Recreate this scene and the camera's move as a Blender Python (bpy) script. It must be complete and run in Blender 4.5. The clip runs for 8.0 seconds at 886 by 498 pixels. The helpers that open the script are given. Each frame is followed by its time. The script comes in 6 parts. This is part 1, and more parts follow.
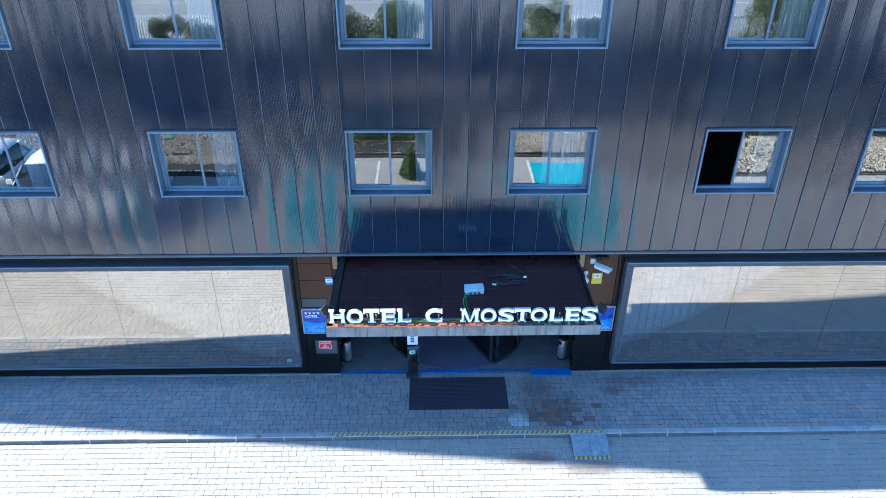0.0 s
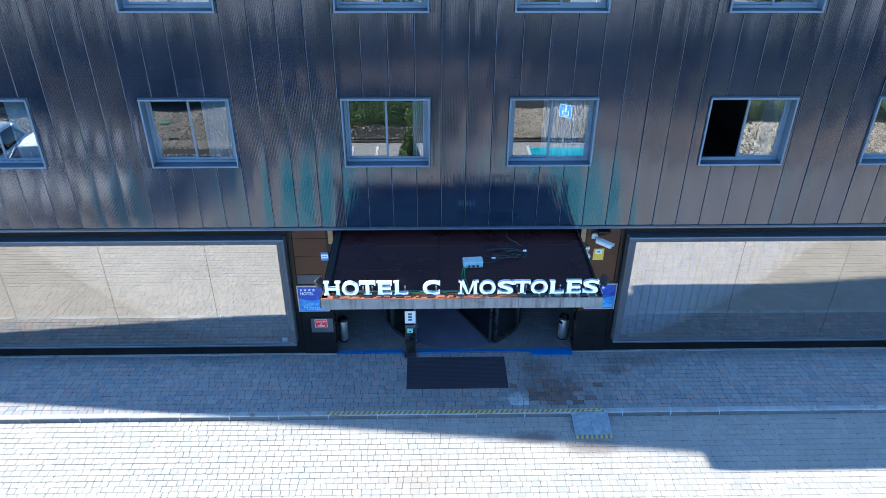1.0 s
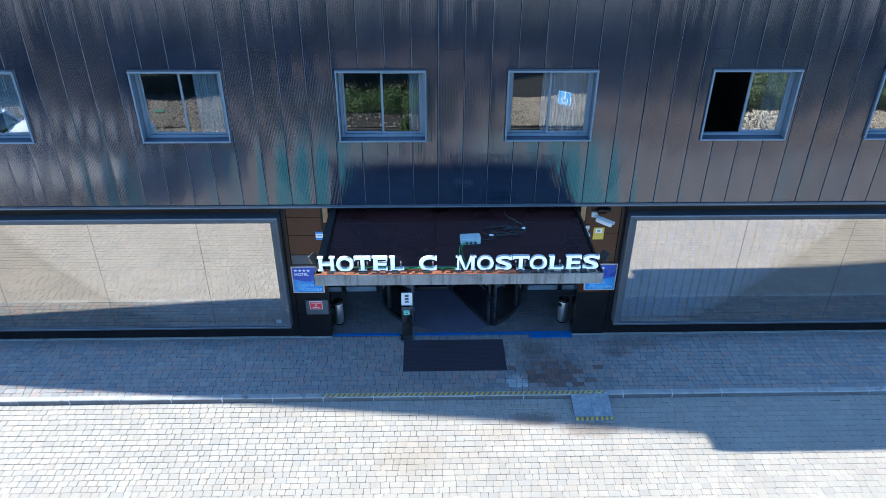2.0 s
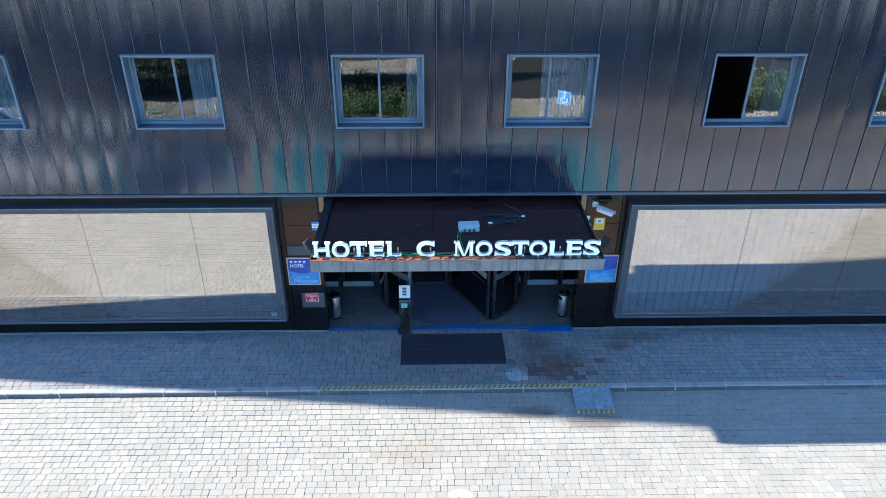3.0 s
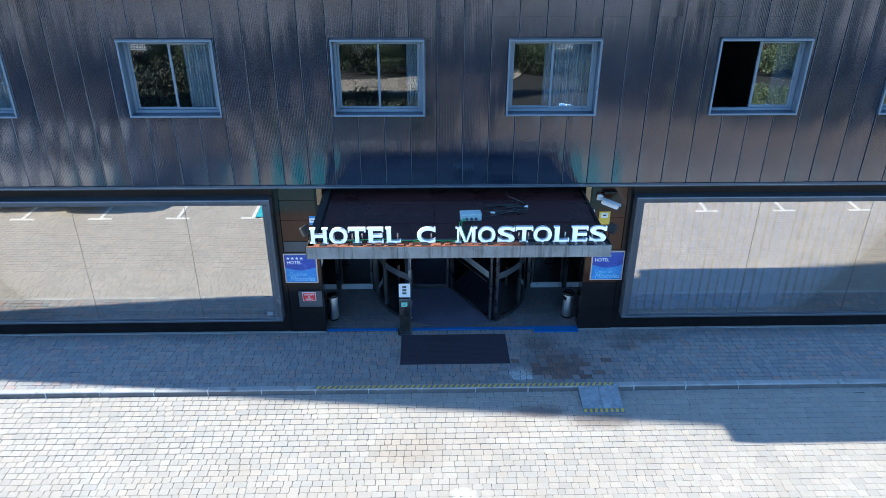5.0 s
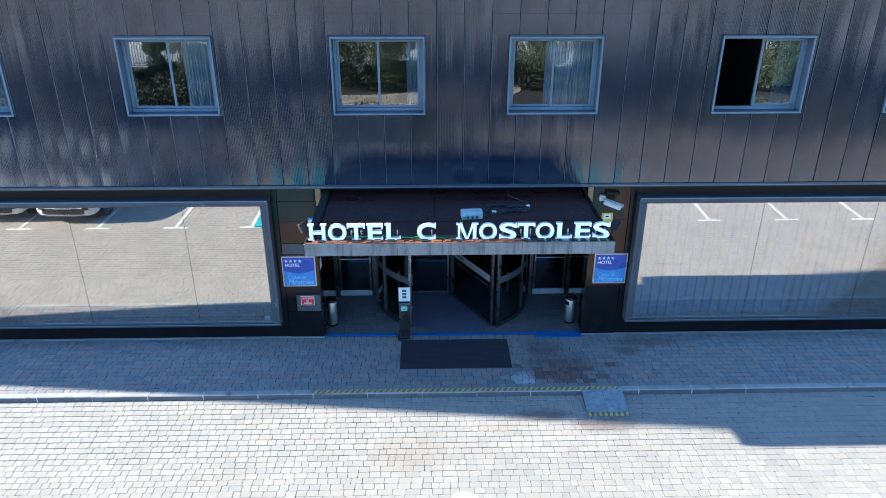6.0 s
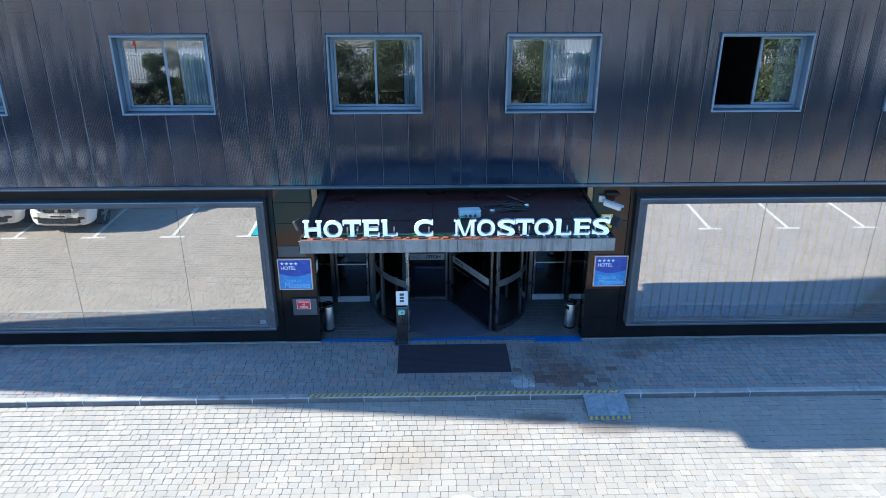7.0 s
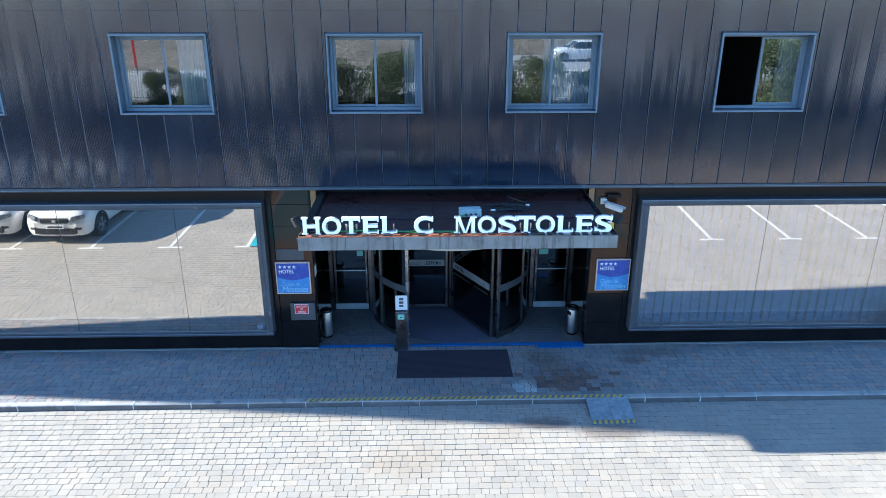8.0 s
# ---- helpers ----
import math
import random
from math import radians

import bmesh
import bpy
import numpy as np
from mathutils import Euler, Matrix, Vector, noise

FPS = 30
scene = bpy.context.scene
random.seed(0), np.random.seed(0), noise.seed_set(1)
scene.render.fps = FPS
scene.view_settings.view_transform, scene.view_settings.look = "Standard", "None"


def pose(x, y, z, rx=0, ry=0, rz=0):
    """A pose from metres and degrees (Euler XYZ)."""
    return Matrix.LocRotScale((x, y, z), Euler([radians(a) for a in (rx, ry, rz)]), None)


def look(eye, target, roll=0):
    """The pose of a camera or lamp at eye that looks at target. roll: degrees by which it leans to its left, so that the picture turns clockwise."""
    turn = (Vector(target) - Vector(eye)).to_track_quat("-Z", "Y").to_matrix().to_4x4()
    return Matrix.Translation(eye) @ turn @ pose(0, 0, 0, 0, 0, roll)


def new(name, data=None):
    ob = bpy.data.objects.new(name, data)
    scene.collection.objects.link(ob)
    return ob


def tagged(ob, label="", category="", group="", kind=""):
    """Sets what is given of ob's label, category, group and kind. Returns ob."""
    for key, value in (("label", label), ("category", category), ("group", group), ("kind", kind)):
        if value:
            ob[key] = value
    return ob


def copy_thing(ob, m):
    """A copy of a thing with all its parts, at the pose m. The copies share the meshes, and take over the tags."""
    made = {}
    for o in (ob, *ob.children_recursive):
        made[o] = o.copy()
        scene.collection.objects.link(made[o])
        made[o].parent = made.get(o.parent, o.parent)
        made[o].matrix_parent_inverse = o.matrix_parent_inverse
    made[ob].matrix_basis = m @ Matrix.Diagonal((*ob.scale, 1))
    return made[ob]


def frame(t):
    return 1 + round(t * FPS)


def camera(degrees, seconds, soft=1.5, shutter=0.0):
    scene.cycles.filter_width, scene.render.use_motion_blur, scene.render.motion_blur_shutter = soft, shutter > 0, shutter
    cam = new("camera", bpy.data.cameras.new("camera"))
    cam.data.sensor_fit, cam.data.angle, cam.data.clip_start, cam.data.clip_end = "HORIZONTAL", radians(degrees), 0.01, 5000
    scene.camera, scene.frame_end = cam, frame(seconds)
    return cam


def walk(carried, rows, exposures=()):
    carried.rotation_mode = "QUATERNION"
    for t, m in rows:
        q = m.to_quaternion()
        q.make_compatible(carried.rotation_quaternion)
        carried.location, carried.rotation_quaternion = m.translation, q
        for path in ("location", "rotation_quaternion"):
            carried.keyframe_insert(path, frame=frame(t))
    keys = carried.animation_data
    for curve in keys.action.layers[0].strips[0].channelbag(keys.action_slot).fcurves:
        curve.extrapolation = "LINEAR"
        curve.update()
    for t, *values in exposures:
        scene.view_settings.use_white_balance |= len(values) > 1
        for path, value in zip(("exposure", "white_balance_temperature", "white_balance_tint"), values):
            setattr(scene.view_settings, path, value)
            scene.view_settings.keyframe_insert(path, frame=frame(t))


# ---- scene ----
cam = camera(64.0, 8.0, soft=0.85)
PATH = [
    (0, (-0.633, -12.251, 11.04), (-0.591, -10.54, 10.005), 0.3),
    (0.5, (-0.598, -12.245, 10.744), (-0.558, -10.534, 9.709), 0.3),
    (1, (-0.585, -12.242, 10.432), (-0.544, -10.531, 9.397), 0.3),
    (1.5, (-0.57, -12.228, 10.174), (-0.526, -10.519, 9.135), 0.3),
    (3, (-0.513, -12.259, 9.387), (-0.468, -10.528, 8.387), 0.3),
    (3.5, (-0.507, -12.273, 9.174), (-0.462, -10.531, 8.191), 0.3),
    (4, (-0.521, -12.305, 8.933), (-0.475, -10.551, 7.974), 0.2),
    (4.5, (-0.524, -12.298, 8.72), (-0.479, -10.532, 7.782), 0.2),
    (6, (-0.537, -12.322, 8.002), (-0.491, -10.511, 7.154), 0.1),
    (6.5, (-0.507, -12.32, 7.778), (-0.463, -10.496, 6.959), 0.1),
    (7, (-0.493, -12.326, 7.561), (-0.447, -10.488, 6.772), 0.0),
    (7.5, (-0.502, -12.338, 7.321), (-0.454, -10.486, 6.567), 0.0),
    (8, (-0.504, -12.346, 7.081), (-0.456, -10.481, 6.362), 0.0),
]
EXPOSURES = [(0.0, 2.42, 4800, 3), (1.5, 2.16, 5000, 3), (3.0, 2.04, 5100, 3), (8.0, 2.03, 5030, 3)]
walk(cam, [(t, look(eye, target, roll)) for t, eye, target, roll in PATH], EXPOSURES)

# ---------------------------------------------------------------- world, sun, exposure
SUN_EL, SUN_DIR = radians(24.25), Vector((0.99451, -0.10462, 0.0))
travel = Vector((SUN_DIR.x * math.cos(SUN_EL), SUN_DIR.y * math.cos(SUN_EL), -math.sin(SUN_EL)))
world = bpy.data.worlds.new("sky")
scene.world = world
world.use_nodes = True
wn = world.node_tree.nodes
sky = wn.new("ShaderNodeTexSky")
sky.sky_type = "NISHITA"
sky.sun_disc = False
sky.air_density, sky.dust_density, sky.ozone_density = 1.0, 0.3, 3.0
sky.sun_elevation = SUN_EL
sky.sun_rotation = math.atan2(-SUN_DIR.x, -SUN_DIR.y)
wn["Background"].inputs["Strength"].default_value = 0.096
world.node_tree.links.new(sky.outputs[0], wn["Background"].inputs["Color"])
sun_data = bpy.data.lights.new("sun", "SUN")
sun_data.energy, sun_data.angle, sun_data.color = 5.0, radians(0.53), (1.0, 0.81, 0.58)
sun = new("sun", sun_data)
sun.matrix_world = look((-40, 6, 30), Vector((-40, 6, 30)) + travel)


# ---------------------------------------------------------------- materials
def socket(tree, kind, **values):
    n = tree.nodes.new(kind)
    for k, v in values.items():
        n.inputs[k].default_value = v
    return n


def surface(name, c1, c2, scale=2.0, rough=0.6, metal=0.0, grain=40.0, grain_depth=0.15, bump=0.3, bump_dist=0.004,
            per_piece=0.0, island=0.0, stain=None, stain_scale=0.7, stain_at=0.62, spec=0.5, rough_var=0.12, spills_and_glare=(), tints=()):
    """A node material: two colours mixed at a large scale, grain at a fine one, relief, wear and variation per piece."""
    m = bpy.data.materials.new(name)
    m.use_nodes = True
    t = m.node_tree
    link, bsdf = t.links.new, t.nodes["Principled BSDF"]
    geo = t.nodes.new("ShaderNodeNewGeometry")
    big = socket(t, "ShaderNodeTexNoise", Scale=scale, Detail=4.0, Roughness=0.6)
    fine = socket(t, "ShaderNodeTexNoise", Scale=grain, Detail=3.0, Roughness=0.65)
    for n in (big, fine):
        link(geo.outputs["Position"], n.inputs["Vector"])
    ramp = t.nodes.new("ShaderNodeValToRGB")
    ramp.color_ramp.elements[0].position, ramp.color_ramp.elements[1].position = 0.33, 0.67
    ramp.color_ramp.elements[0].color, ramp.color_ramp.elements[1].color = (*c1, 1), (*c2, 1)
    link(big.outputs["Fac"], ramp.inputs["Fac"])
    colour = ramp.outputs["Color"]
    if stain:
        spots = socket(t, "ShaderNodeTexNoise", Scale=stain_scale, Detail=6.0, Roughness=0.65)
        link(geo.outputs["Position"], spots.inputs["Vector"])
        cut = socket(t, "ShaderNodeMapRange", **{"From Min": stain_at, "From Max": stain_at + 0.12, "To Max": 0.75})
        link(spots.outputs["Fac"], cut.inputs["Value"])
        mix = t.nodes.new("ShaderNodeMixRGB")
        mix.inputs[2].default_value = (*stain, 1)
        link(cut.outputs[0], mix.inputs[0]), link(colour, mix.inputs[1])
        colour = mix.outputs[0]
    if tints:
        both = t.nodes.new("ShaderNodeMath")
        both.operation = "ADD"
        link(t.nodes.new("ShaderNodeObjectInfo").outputs["Random"], both.inputs[0]), link(geo.outputs["Random Per Island"], both.inputs[1])
    for k, (tone, start, amount) in enumerate(tints):
        lot = t.nodes.new("ShaderNodeTexWhiteNoise")
        lot.noise_dimensions = "1D"
        times = t.nodes.new("ShaderNodeMath")
        times.operation = "MULTIPLY"
        times.inputs[1].default_value = 31.7 + 17.3 * k
        link(both.outputs[0], times.inputs[0]), link(times.outputs[0], lot.inputs["W"])
        cut = socket(t, "ShaderNodeMapRange", **{"From Min": start, "From Max": 1.0, "To Max": amount})
        link(lot.outputs["Value"], cut.inputs["Value"])
        mix = t.nodes.new("ShaderNodeMixRGB")
        mix.inputs[2].default_value = (*tone, 1)
        link(cut.outputs[0], mix.inputs[0]), link(colour, mix.inputs[1])
        colour = mix.outputs[0]
    for x, y, rx, ry, tone, amount in spills_and_glare:
        place = socket(t, "ShaderNodeMapping", Location=(-x / rx, -y / ry, 0.0), Scale=(1 / rx, 1 / ry, 0.0))
        link(geo.outputs["Position"], place.inputs["Vector"])
        far_off = t.nodes.new("ShaderNodeVectorMath")
        far_off.operation = "LENGTH"
        link(place.outputs[0], far_off.inputs[0])
        ragged = socket(t, "ShaderNodeTexNoise", Scale=6.5, Detail=5.0, Roughness=0.7)
        link(geo.outputs["Position"], ragged.inputs["Vector"])
        both = t.nodes.new("ShaderNodeMath")
        both.operation = "ADD"
        link(far_off.outputs["Value"], both.inputs[0]), link(ragged.outputs["Fac"], both.inputs[1])
        cut = socket(t, "ShaderNodeMapRange", **{"From Min": 1.55, "From Max": 0.95, "To Max": amount})
        link(both.outputs[0], cut.inputs["Value"])
        mix = t.nodes.new("ShaderNodeMixRGB")
        mix.inputs[2].default_value = (*tone, 1)
        link(cut.outputs[0], mix.inputs[0]), link(colour, mix.inputs[1])
        colour = mix.outputs[0]
    value = socket(t, "ShaderNodeMapRange", **{"From Min": 0.25, "From Max": 0.75, "To Min": 1 - grain_depth, "To Max": 1 + grain_depth})
    link(fine.outputs["Fac"], value.inputs["Value"])
    factor = value.outputs[0]
    for amount, source in ((per_piece, "object"), (island, "island")):
        if amount:
            if source == "object":
                rnd = t.nodes.new("ShaderNodeObjectInfo").outputs["Random"]
            else:
                rnd = geo.outputs["Random Per Island"]
            span = socket(t, "ShaderNodeMapRange", **{"To Min": 1 - amount, "To Max": 1 + amount})
            link(rnd, span.inputs["Value"])
            times = t.nodes.new("ShaderNodeMath")
            times.operation = "MULTIPLY"
            link(factor, times.inputs[0]), link(span.outputs[0], times.inputs[1])
            factor = times.outputs[0]
    hsv = t.nodes.new("ShaderNodeHueSaturation")
    link(colour, hsv.inputs["Color"]), link(factor, hsv.inputs["Value"])
    link(hsv.outputs[0], bsdf.inputs["Base Color"])
    bsdf.inputs["Metallic"].default_value = metal
    bsdf.inputs["Specular IOR Level"].default_value = spec
    rr = socket(t, "ShaderNodeMapRange", **{"From Min": 0.3, "From Max": 0.7, "To Min": max(rough - rough_var, 0.02), "To Max": min(rough + rough_var, 1)})
    link(big.outputs["Fac"], rr.inputs["Value"]), link(rr.outputs[0], bsdf.inputs["Roughness"])
    if bump:
        b = socket(t, "ShaderNodeBump", Strength=bump, Distance=bump_dist)
        link(fine.outputs["Fac"], b.inputs["Height"]), link(b.outputs[0], bsdf.inputs["Normal"])
    return m


def brushed_metal(name, c1, c2, rough):
    """Anodised sheet with faint upright streaks and slight waviness."""
    m = surface(name, c1, c2, scale=0.9, rough=rough, metal=0.0, grain=14.0, grain_depth=0.07, bump=0.0, per_piece=0.14, rough_var=0.04)
    t = m.node_tree
    link, bsdf = t.links.new, t.nodes["Principled BSDF"]
    bsdf.inputs["IOR"].default_value = 2.12
    bsdf.inputs["Specular Tint"].default_value = (1.0, 0.965, 0.93, 1)
    geo = t.nodes.new("ShaderNodeNewGeometry")
    place = socket(t, "ShaderNodeMapping", Scale=(7.0, 1.0, 0.10))
    link(geo.outputs["Position"], place.inputs["Vector"])
    soft = socket(t, "ShaderNodeTexNoise", Scale=1.0, Detail=3.0)
    link(place.outputs[0], soft.inputs["Vector"])
    b2 = socket(t, "ShaderNodeBump", Strength=0.5, Distance=0.006)
    link(soft.outputs["Fac"], b2.inputs["Height"])
    link(b2.outputs[0], bsdf.inputs["Normal"])
    return m


def pane_glass(name, reflect, tint, film=(1, 1, 1), waviness=0.0):
    """Coated window glass: part mirror, part clear."""
    m = bpy.data.materials.new(name)
    m.use_nodes = True
    t = m.node_tree
    t.nodes.remove(t.nodes["Principled BSDF"])
    gloss = t.nodes.new("ShaderNodeBsdfGlossy")
    gloss.inputs["Roughness"].default_value, gloss.inputs["Color"].default_value = 0.004, (*film, 1)
    clear = t.nodes.new("ShaderNodeBsdfTransparent")
    clear.inputs["Color"].default_value = (*tint, 1)
    fres = t.nodes.new("ShaderNodeFresnel")
    fres.inputs["IOR"].default_value = 1.5
    add = t.nodes.new("ShaderNodeMath")
    add.operation, add.use_clamp = "ADD", True
    add.inputs[1].default_value = reflect
    mix = t.nodes.new("ShaderNodeMixShader")
    t.links.new(fres.outputs[0], add.inputs[0]), t.links.new(add.outputs[0], mix.inputs[0])
    t.links.new(clear.outputs[0], mix.inputs[1]), t.links.new(gloss.outputs[0], mix.inputs[2])
    t.links.new(mix.outputs[0], t.nodes["Material Output"].inputs[0])
    if waviness:
        geo = t.nodes.new("ShaderNodeNewGeometry")
        n = socket(t, "ShaderNodeTexNoise", Scale=0.8, Detail=1.0)
        b = socket(t, "ShaderNodeBump", Strength=waviness, Distance=0.01)
        t.links.new(geo.outputs["Position"], n.inputs["Vector"]), t.links.new(n.outputs["Fac"], b.inputs["Height"])
        t.links.new(b.outputs[0], gloss.inputs["Normal"])
    return m


def lit_plastic(name, colour, strength):
    """Faces of internally lit plastic."""
    m = surface(name, tuple(c * 0.95 for c in colour), colour, rough=0.35, bump=0.0, grain_depth=0.03)
    b = m.node_tree.nodes["Principled BSDF"]
    b.inputs["Emission Color"].default_value, b.inputs["Emission Strength"].default_value = (*colour, 1), strength
    return m


CLADDING = brushed_metal("anodised_cladding", (0.008, 0.016, 0.035), (0.012, 0.021, 0.042), 0.125)
# Paler bead colour paints the sky highlight along each seam.
SEAM_GLINT = surface("seam_highlight_bead", (0.085, 0.100, 0.125), (0.12, 0.135, 0.16), scale=1.2, rough=0.3, bump=0.0)
JAMB = surface("blue_grey_jamb_paint", (0.080, 0.108, 0.150), (0.105, 0.135, 0.180), scale=3, rough=0.4, grain=60, grain_depth=0.06, bump=0.05)
FRAME = surface("pale_grey_frame_paint", (0.15, 0.190, 0.245), (0.19, 0.230, 0.285), scale=3, rough=0.38, grain=60, grain_depth=0.05, bump=0.05, stain=(0.30, 0.31, 0.33), stain_scale=5, stain_at=0.66)
SILL = surface("blue_grey_sill_paint", (0.055, 0.070, 0.105), (0.08, 0.097, 0.13), scale=3, rough=0.4, grain=60, grain_depth=0.08, bump=0.05, stain=(0.17, 0.18, 0.20), stain_scale=6, stain_at=0.64)
FRAME_DARK = surface("dark_grey_frame_paint", (0.058, 0.068, 0.086), (0.085, 0.096, 0.115), scale=2, rough=0.42, grain=50, grain_depth=0.14, bump=0.08, stain=(0.24, 0.26, 0.29), stain_scale=3.5, stain_at=0.63)
BAND_DARK = surface("dull_dark_brown_sheet", (0.020, 0.012, 0.009), (0.030, 0.018, 0.013), scale=1.5, rough=0.55, grain=25, bump=0.05, spec=0.3)
PANEL = surface("dark_brown_gloss_panel", (0.045, 0.017, 0.009), (0.060, 0.023, 0.012), scale=1.2, rough=0.07, spec=0.36, grain=25, grain_depth=0.1, bump=0.0, stain=(0.09, 0.075, 0.065), stain_scale=6, stain_at=0.72, rough_var=0.03)
BLACK = surface("black_gloss_panel", (0.009, 0.009, 0.010), (0.015, 0.014, 0.015), scale=2, rough=0.14, spec=0.25, grain=40, grain_depth=0.2, bump=0.05)
BLACK_MATT = surface("black_matt", (0.012, 0.012, 0.013), (0.022, 0.022, 0.024), rough=0.7)
GREY_BOX = surface("grey_sheet", (0.060, 0.064, 0.074), (0.085, 0.09, 0.10), rough=0.45, bump=0.05)
ROOF = surface("maroon_roof_sheet", (0.031, 0.011, 0.011), (0.045, 0.016, 0.016), scale=1.3, rough=0.32, grain=30, grain_depth=0.12, bump=0.08, stain=(0.075, 0.045, 0.04), stain_scale=2.2, stain_at=0.60)
RUST = surface("rusty_gutter", (0.20, 0.062, 0.026), (0.30, 0.11, 0.05), scale=6, rough=0.8, grain=70, grain_depth=0.3, stain=(0.06, 0.03, 0.025), stain_scale=4, stain_at=0.5)
ZINC = surface("streaked_zinc_fascia", (0.20, 0.205, 0.22), (0.29, 0.30, 0.315), scale=2.5, rough=0.5, metal=0.35, grain=90, grain_depth=0.16, bump=0.1, stain=(0.12, 0.12, 0.12), stain_scale=3.2, stain_at=0.58)
def streak(m, tone, amount):
    """Adds dark upright run-off streaks to a material."""
    t = m.node_tree
    link, bsdf = t.links.new, t.nodes["Principled BSDF"]
    geo = t.nodes.new("ShaderNodeNewGeometry")
    place = socket(t, "ShaderNodeMapping", Scale=(9.0, 1.0, 0.9))
    runs = socket(t, "ShaderNodeTexNoise", Scale=1.0, Detail=5.0, Roughness=0.7)
    link(geo.outputs["Position"], place.inputs["Vector"]), link(place.outputs[0], runs.inputs["Vector"])
    cut = socket(t, "ShaderNodeMapRange", **{"From Min": 0.50, "From Max": 0.66, "To Max": amount})
    link(runs.outputs["Fac"], cut.inputs["Value"])
    mix = t.nodes.new("ShaderNodeMixRGB")
    mix.inputs[2].default_value = (*tone, 1)
    link(cut.outputs[0], mix.inputs[0]), link(bsdf.inputs["Base Color"].links[0].from_socket, mix.inputs[1])
    link(mix.outputs[0], bsdf.inputs["Base Color"])


streak(ZINC, (0.075, 0.073, 0.075), 0.75)
STEEL = surface("brushed_steel", (0.48, 0.48, 0.49), (0.58, 0.58, 0.59), scale=4, rough=0.26, metal=1.0, grain=120, grain_depth=0.06, bump=0.05, bump_dist=0.001)
STEEL_DARK = surface("bronze_steel_post", (0.17, 0.17, 0.18), (0.24, 0.235, 0.235), scale=3, rough=0.33, metal=1.0, grain=80, grain_depth=0.08, bump=0.05, bump_dist=0.001)
BIN_STEEL = surface("satin_steel", (0.66, 0.66, 0.67), (0.76, 0.76, 0.77), scale=4, rough=0.42, metal=1.0, grain=120, grain_depth=0.06, bump=0.05, bump_dist=0.001)
ALU = surface("silver_aluminium", (0.50, 0.50, 0.51), (0.6, 0.6, 0.61), rough=0.35, metal=0.9, bump=0.03)
MIRROR_GLASS = pane_glass("mirror_coated_glass", 0.465, (0.80, 0.86, 0.94), (1.0, 0.935, 0.845), waviness=0.010)
WINDOW_GLASS = pane_glass("window_glass", 0.165, (0.90, 0.93, 0.96), (0.97, 0.98, 0.97), waviness=0.012)
DOOR_GLASS = pane_glass("smoked_door_glass", 0.09, (0.55, 0.56, 0.58))
CURTAIN = surface("pale_blue_curtain", (0.72, 0.80, 0.90), (0.80, 0.87, 0.94), scale=3, rough=0.9, grain=80, grain_depth=0.08)
FILM = surface("frosted_film", (0.20, 0.21, 0.22), (0.26, 0.27, 0.28), rough=0.7, bump=0.0)
LOBBY = surface("dark_blue_lobby_floor", (0.05, 0.052, 0.075), (0.075, 0.077, 0.10), rough=0.35, bump=0.0)
SCREEN = surface("grey_blind", (0.16, 0.165, 0.17), (0.22, 0.225, 0.23), scale=1.5, rough=0.85, grain=60, grain_depth=0.1)
ROOM = surface("dim_room_wall", (0.15, 0.135, 0.12), (0.20, 0.18, 0.16), rough=0.9)
WHITE_WALL = surface("cream_wall", (0.55, 0.50, 0.42), (0.62, 0.57, 0.49), rough=0.9, stain=(0.40, 0.35, 0.28), stain_scale=2)
LETTER_FACE = lit_plastic("white_letter_face", (0.84, 0.89, 0.93), 0.112)
LETTER_SIDE = surface("white_letter_side", (0.62, 0.64, 0.66), (0.72, 0.74, 0.76), rough=0.5, stain=(0.35, 0.33, 0.30), stain_scale=9, stain_at=0.66)
# Same paver as the pavement's, toned lighter for the sunlit forecourt.
# The last entry, white at (0.03, -4.1), paints a patch of sun glare.
PAVER_SUN = surface("sun_toned_tan_paver", (0.328, 0.304, 0.270), (0.380, 0.354, 0.317), scale=0.9, rough=0.88, grain=55, grain_depth=0.12, bump=0.5, bump_dist=0.004, per_piece=0.05, island=0.05, stain=(0.29, 0.255, 0.215), stain_scale=0.55, stain_at=0.62, tints=(((0.40, 0.325, 0.27), 0.45, 0.28), ((0.265, 0.272, 0.278), 0.55, 0.36)), spills_and_glare=((-0.9, -3.1, 0.8, 0.5, (0.30, 0.235, 0.17), 0.30), (0.8, -2.5, 0.5, 0.3, (0.28, 0.22, 0.17), 0.25), (2.6, -2.45, 0.7, 0.25, (0.13, 0.10, 0.085), 0.6), (1.5, -2.2, 0.6, 0.22, (0.12, 0.085, 0.075), 0.6), (0.03, -4.1, 0.22, 0.14, (0.72, 0.76, 0.77), 0.9)))
WALK_SPILLS = ((2.05, -0.85, 0.80, 0.55, (0.085, 0.055, 0.047), 0.40), (1.27, -1.26, 0.22, 0.26, (0.50, 0.51, 0.51), 0.6), (3.9, -0.05, 0.8, 0.22, (0.09, 0.06, 0.05), 0.45), (3.5, -0.35, 0.35, 0.2, (0.10, 0.065, 0.055), 0.5), (1.75, -0.2, 0.5, 0.4, (0.11, 0.075, 0.06), 0.5))
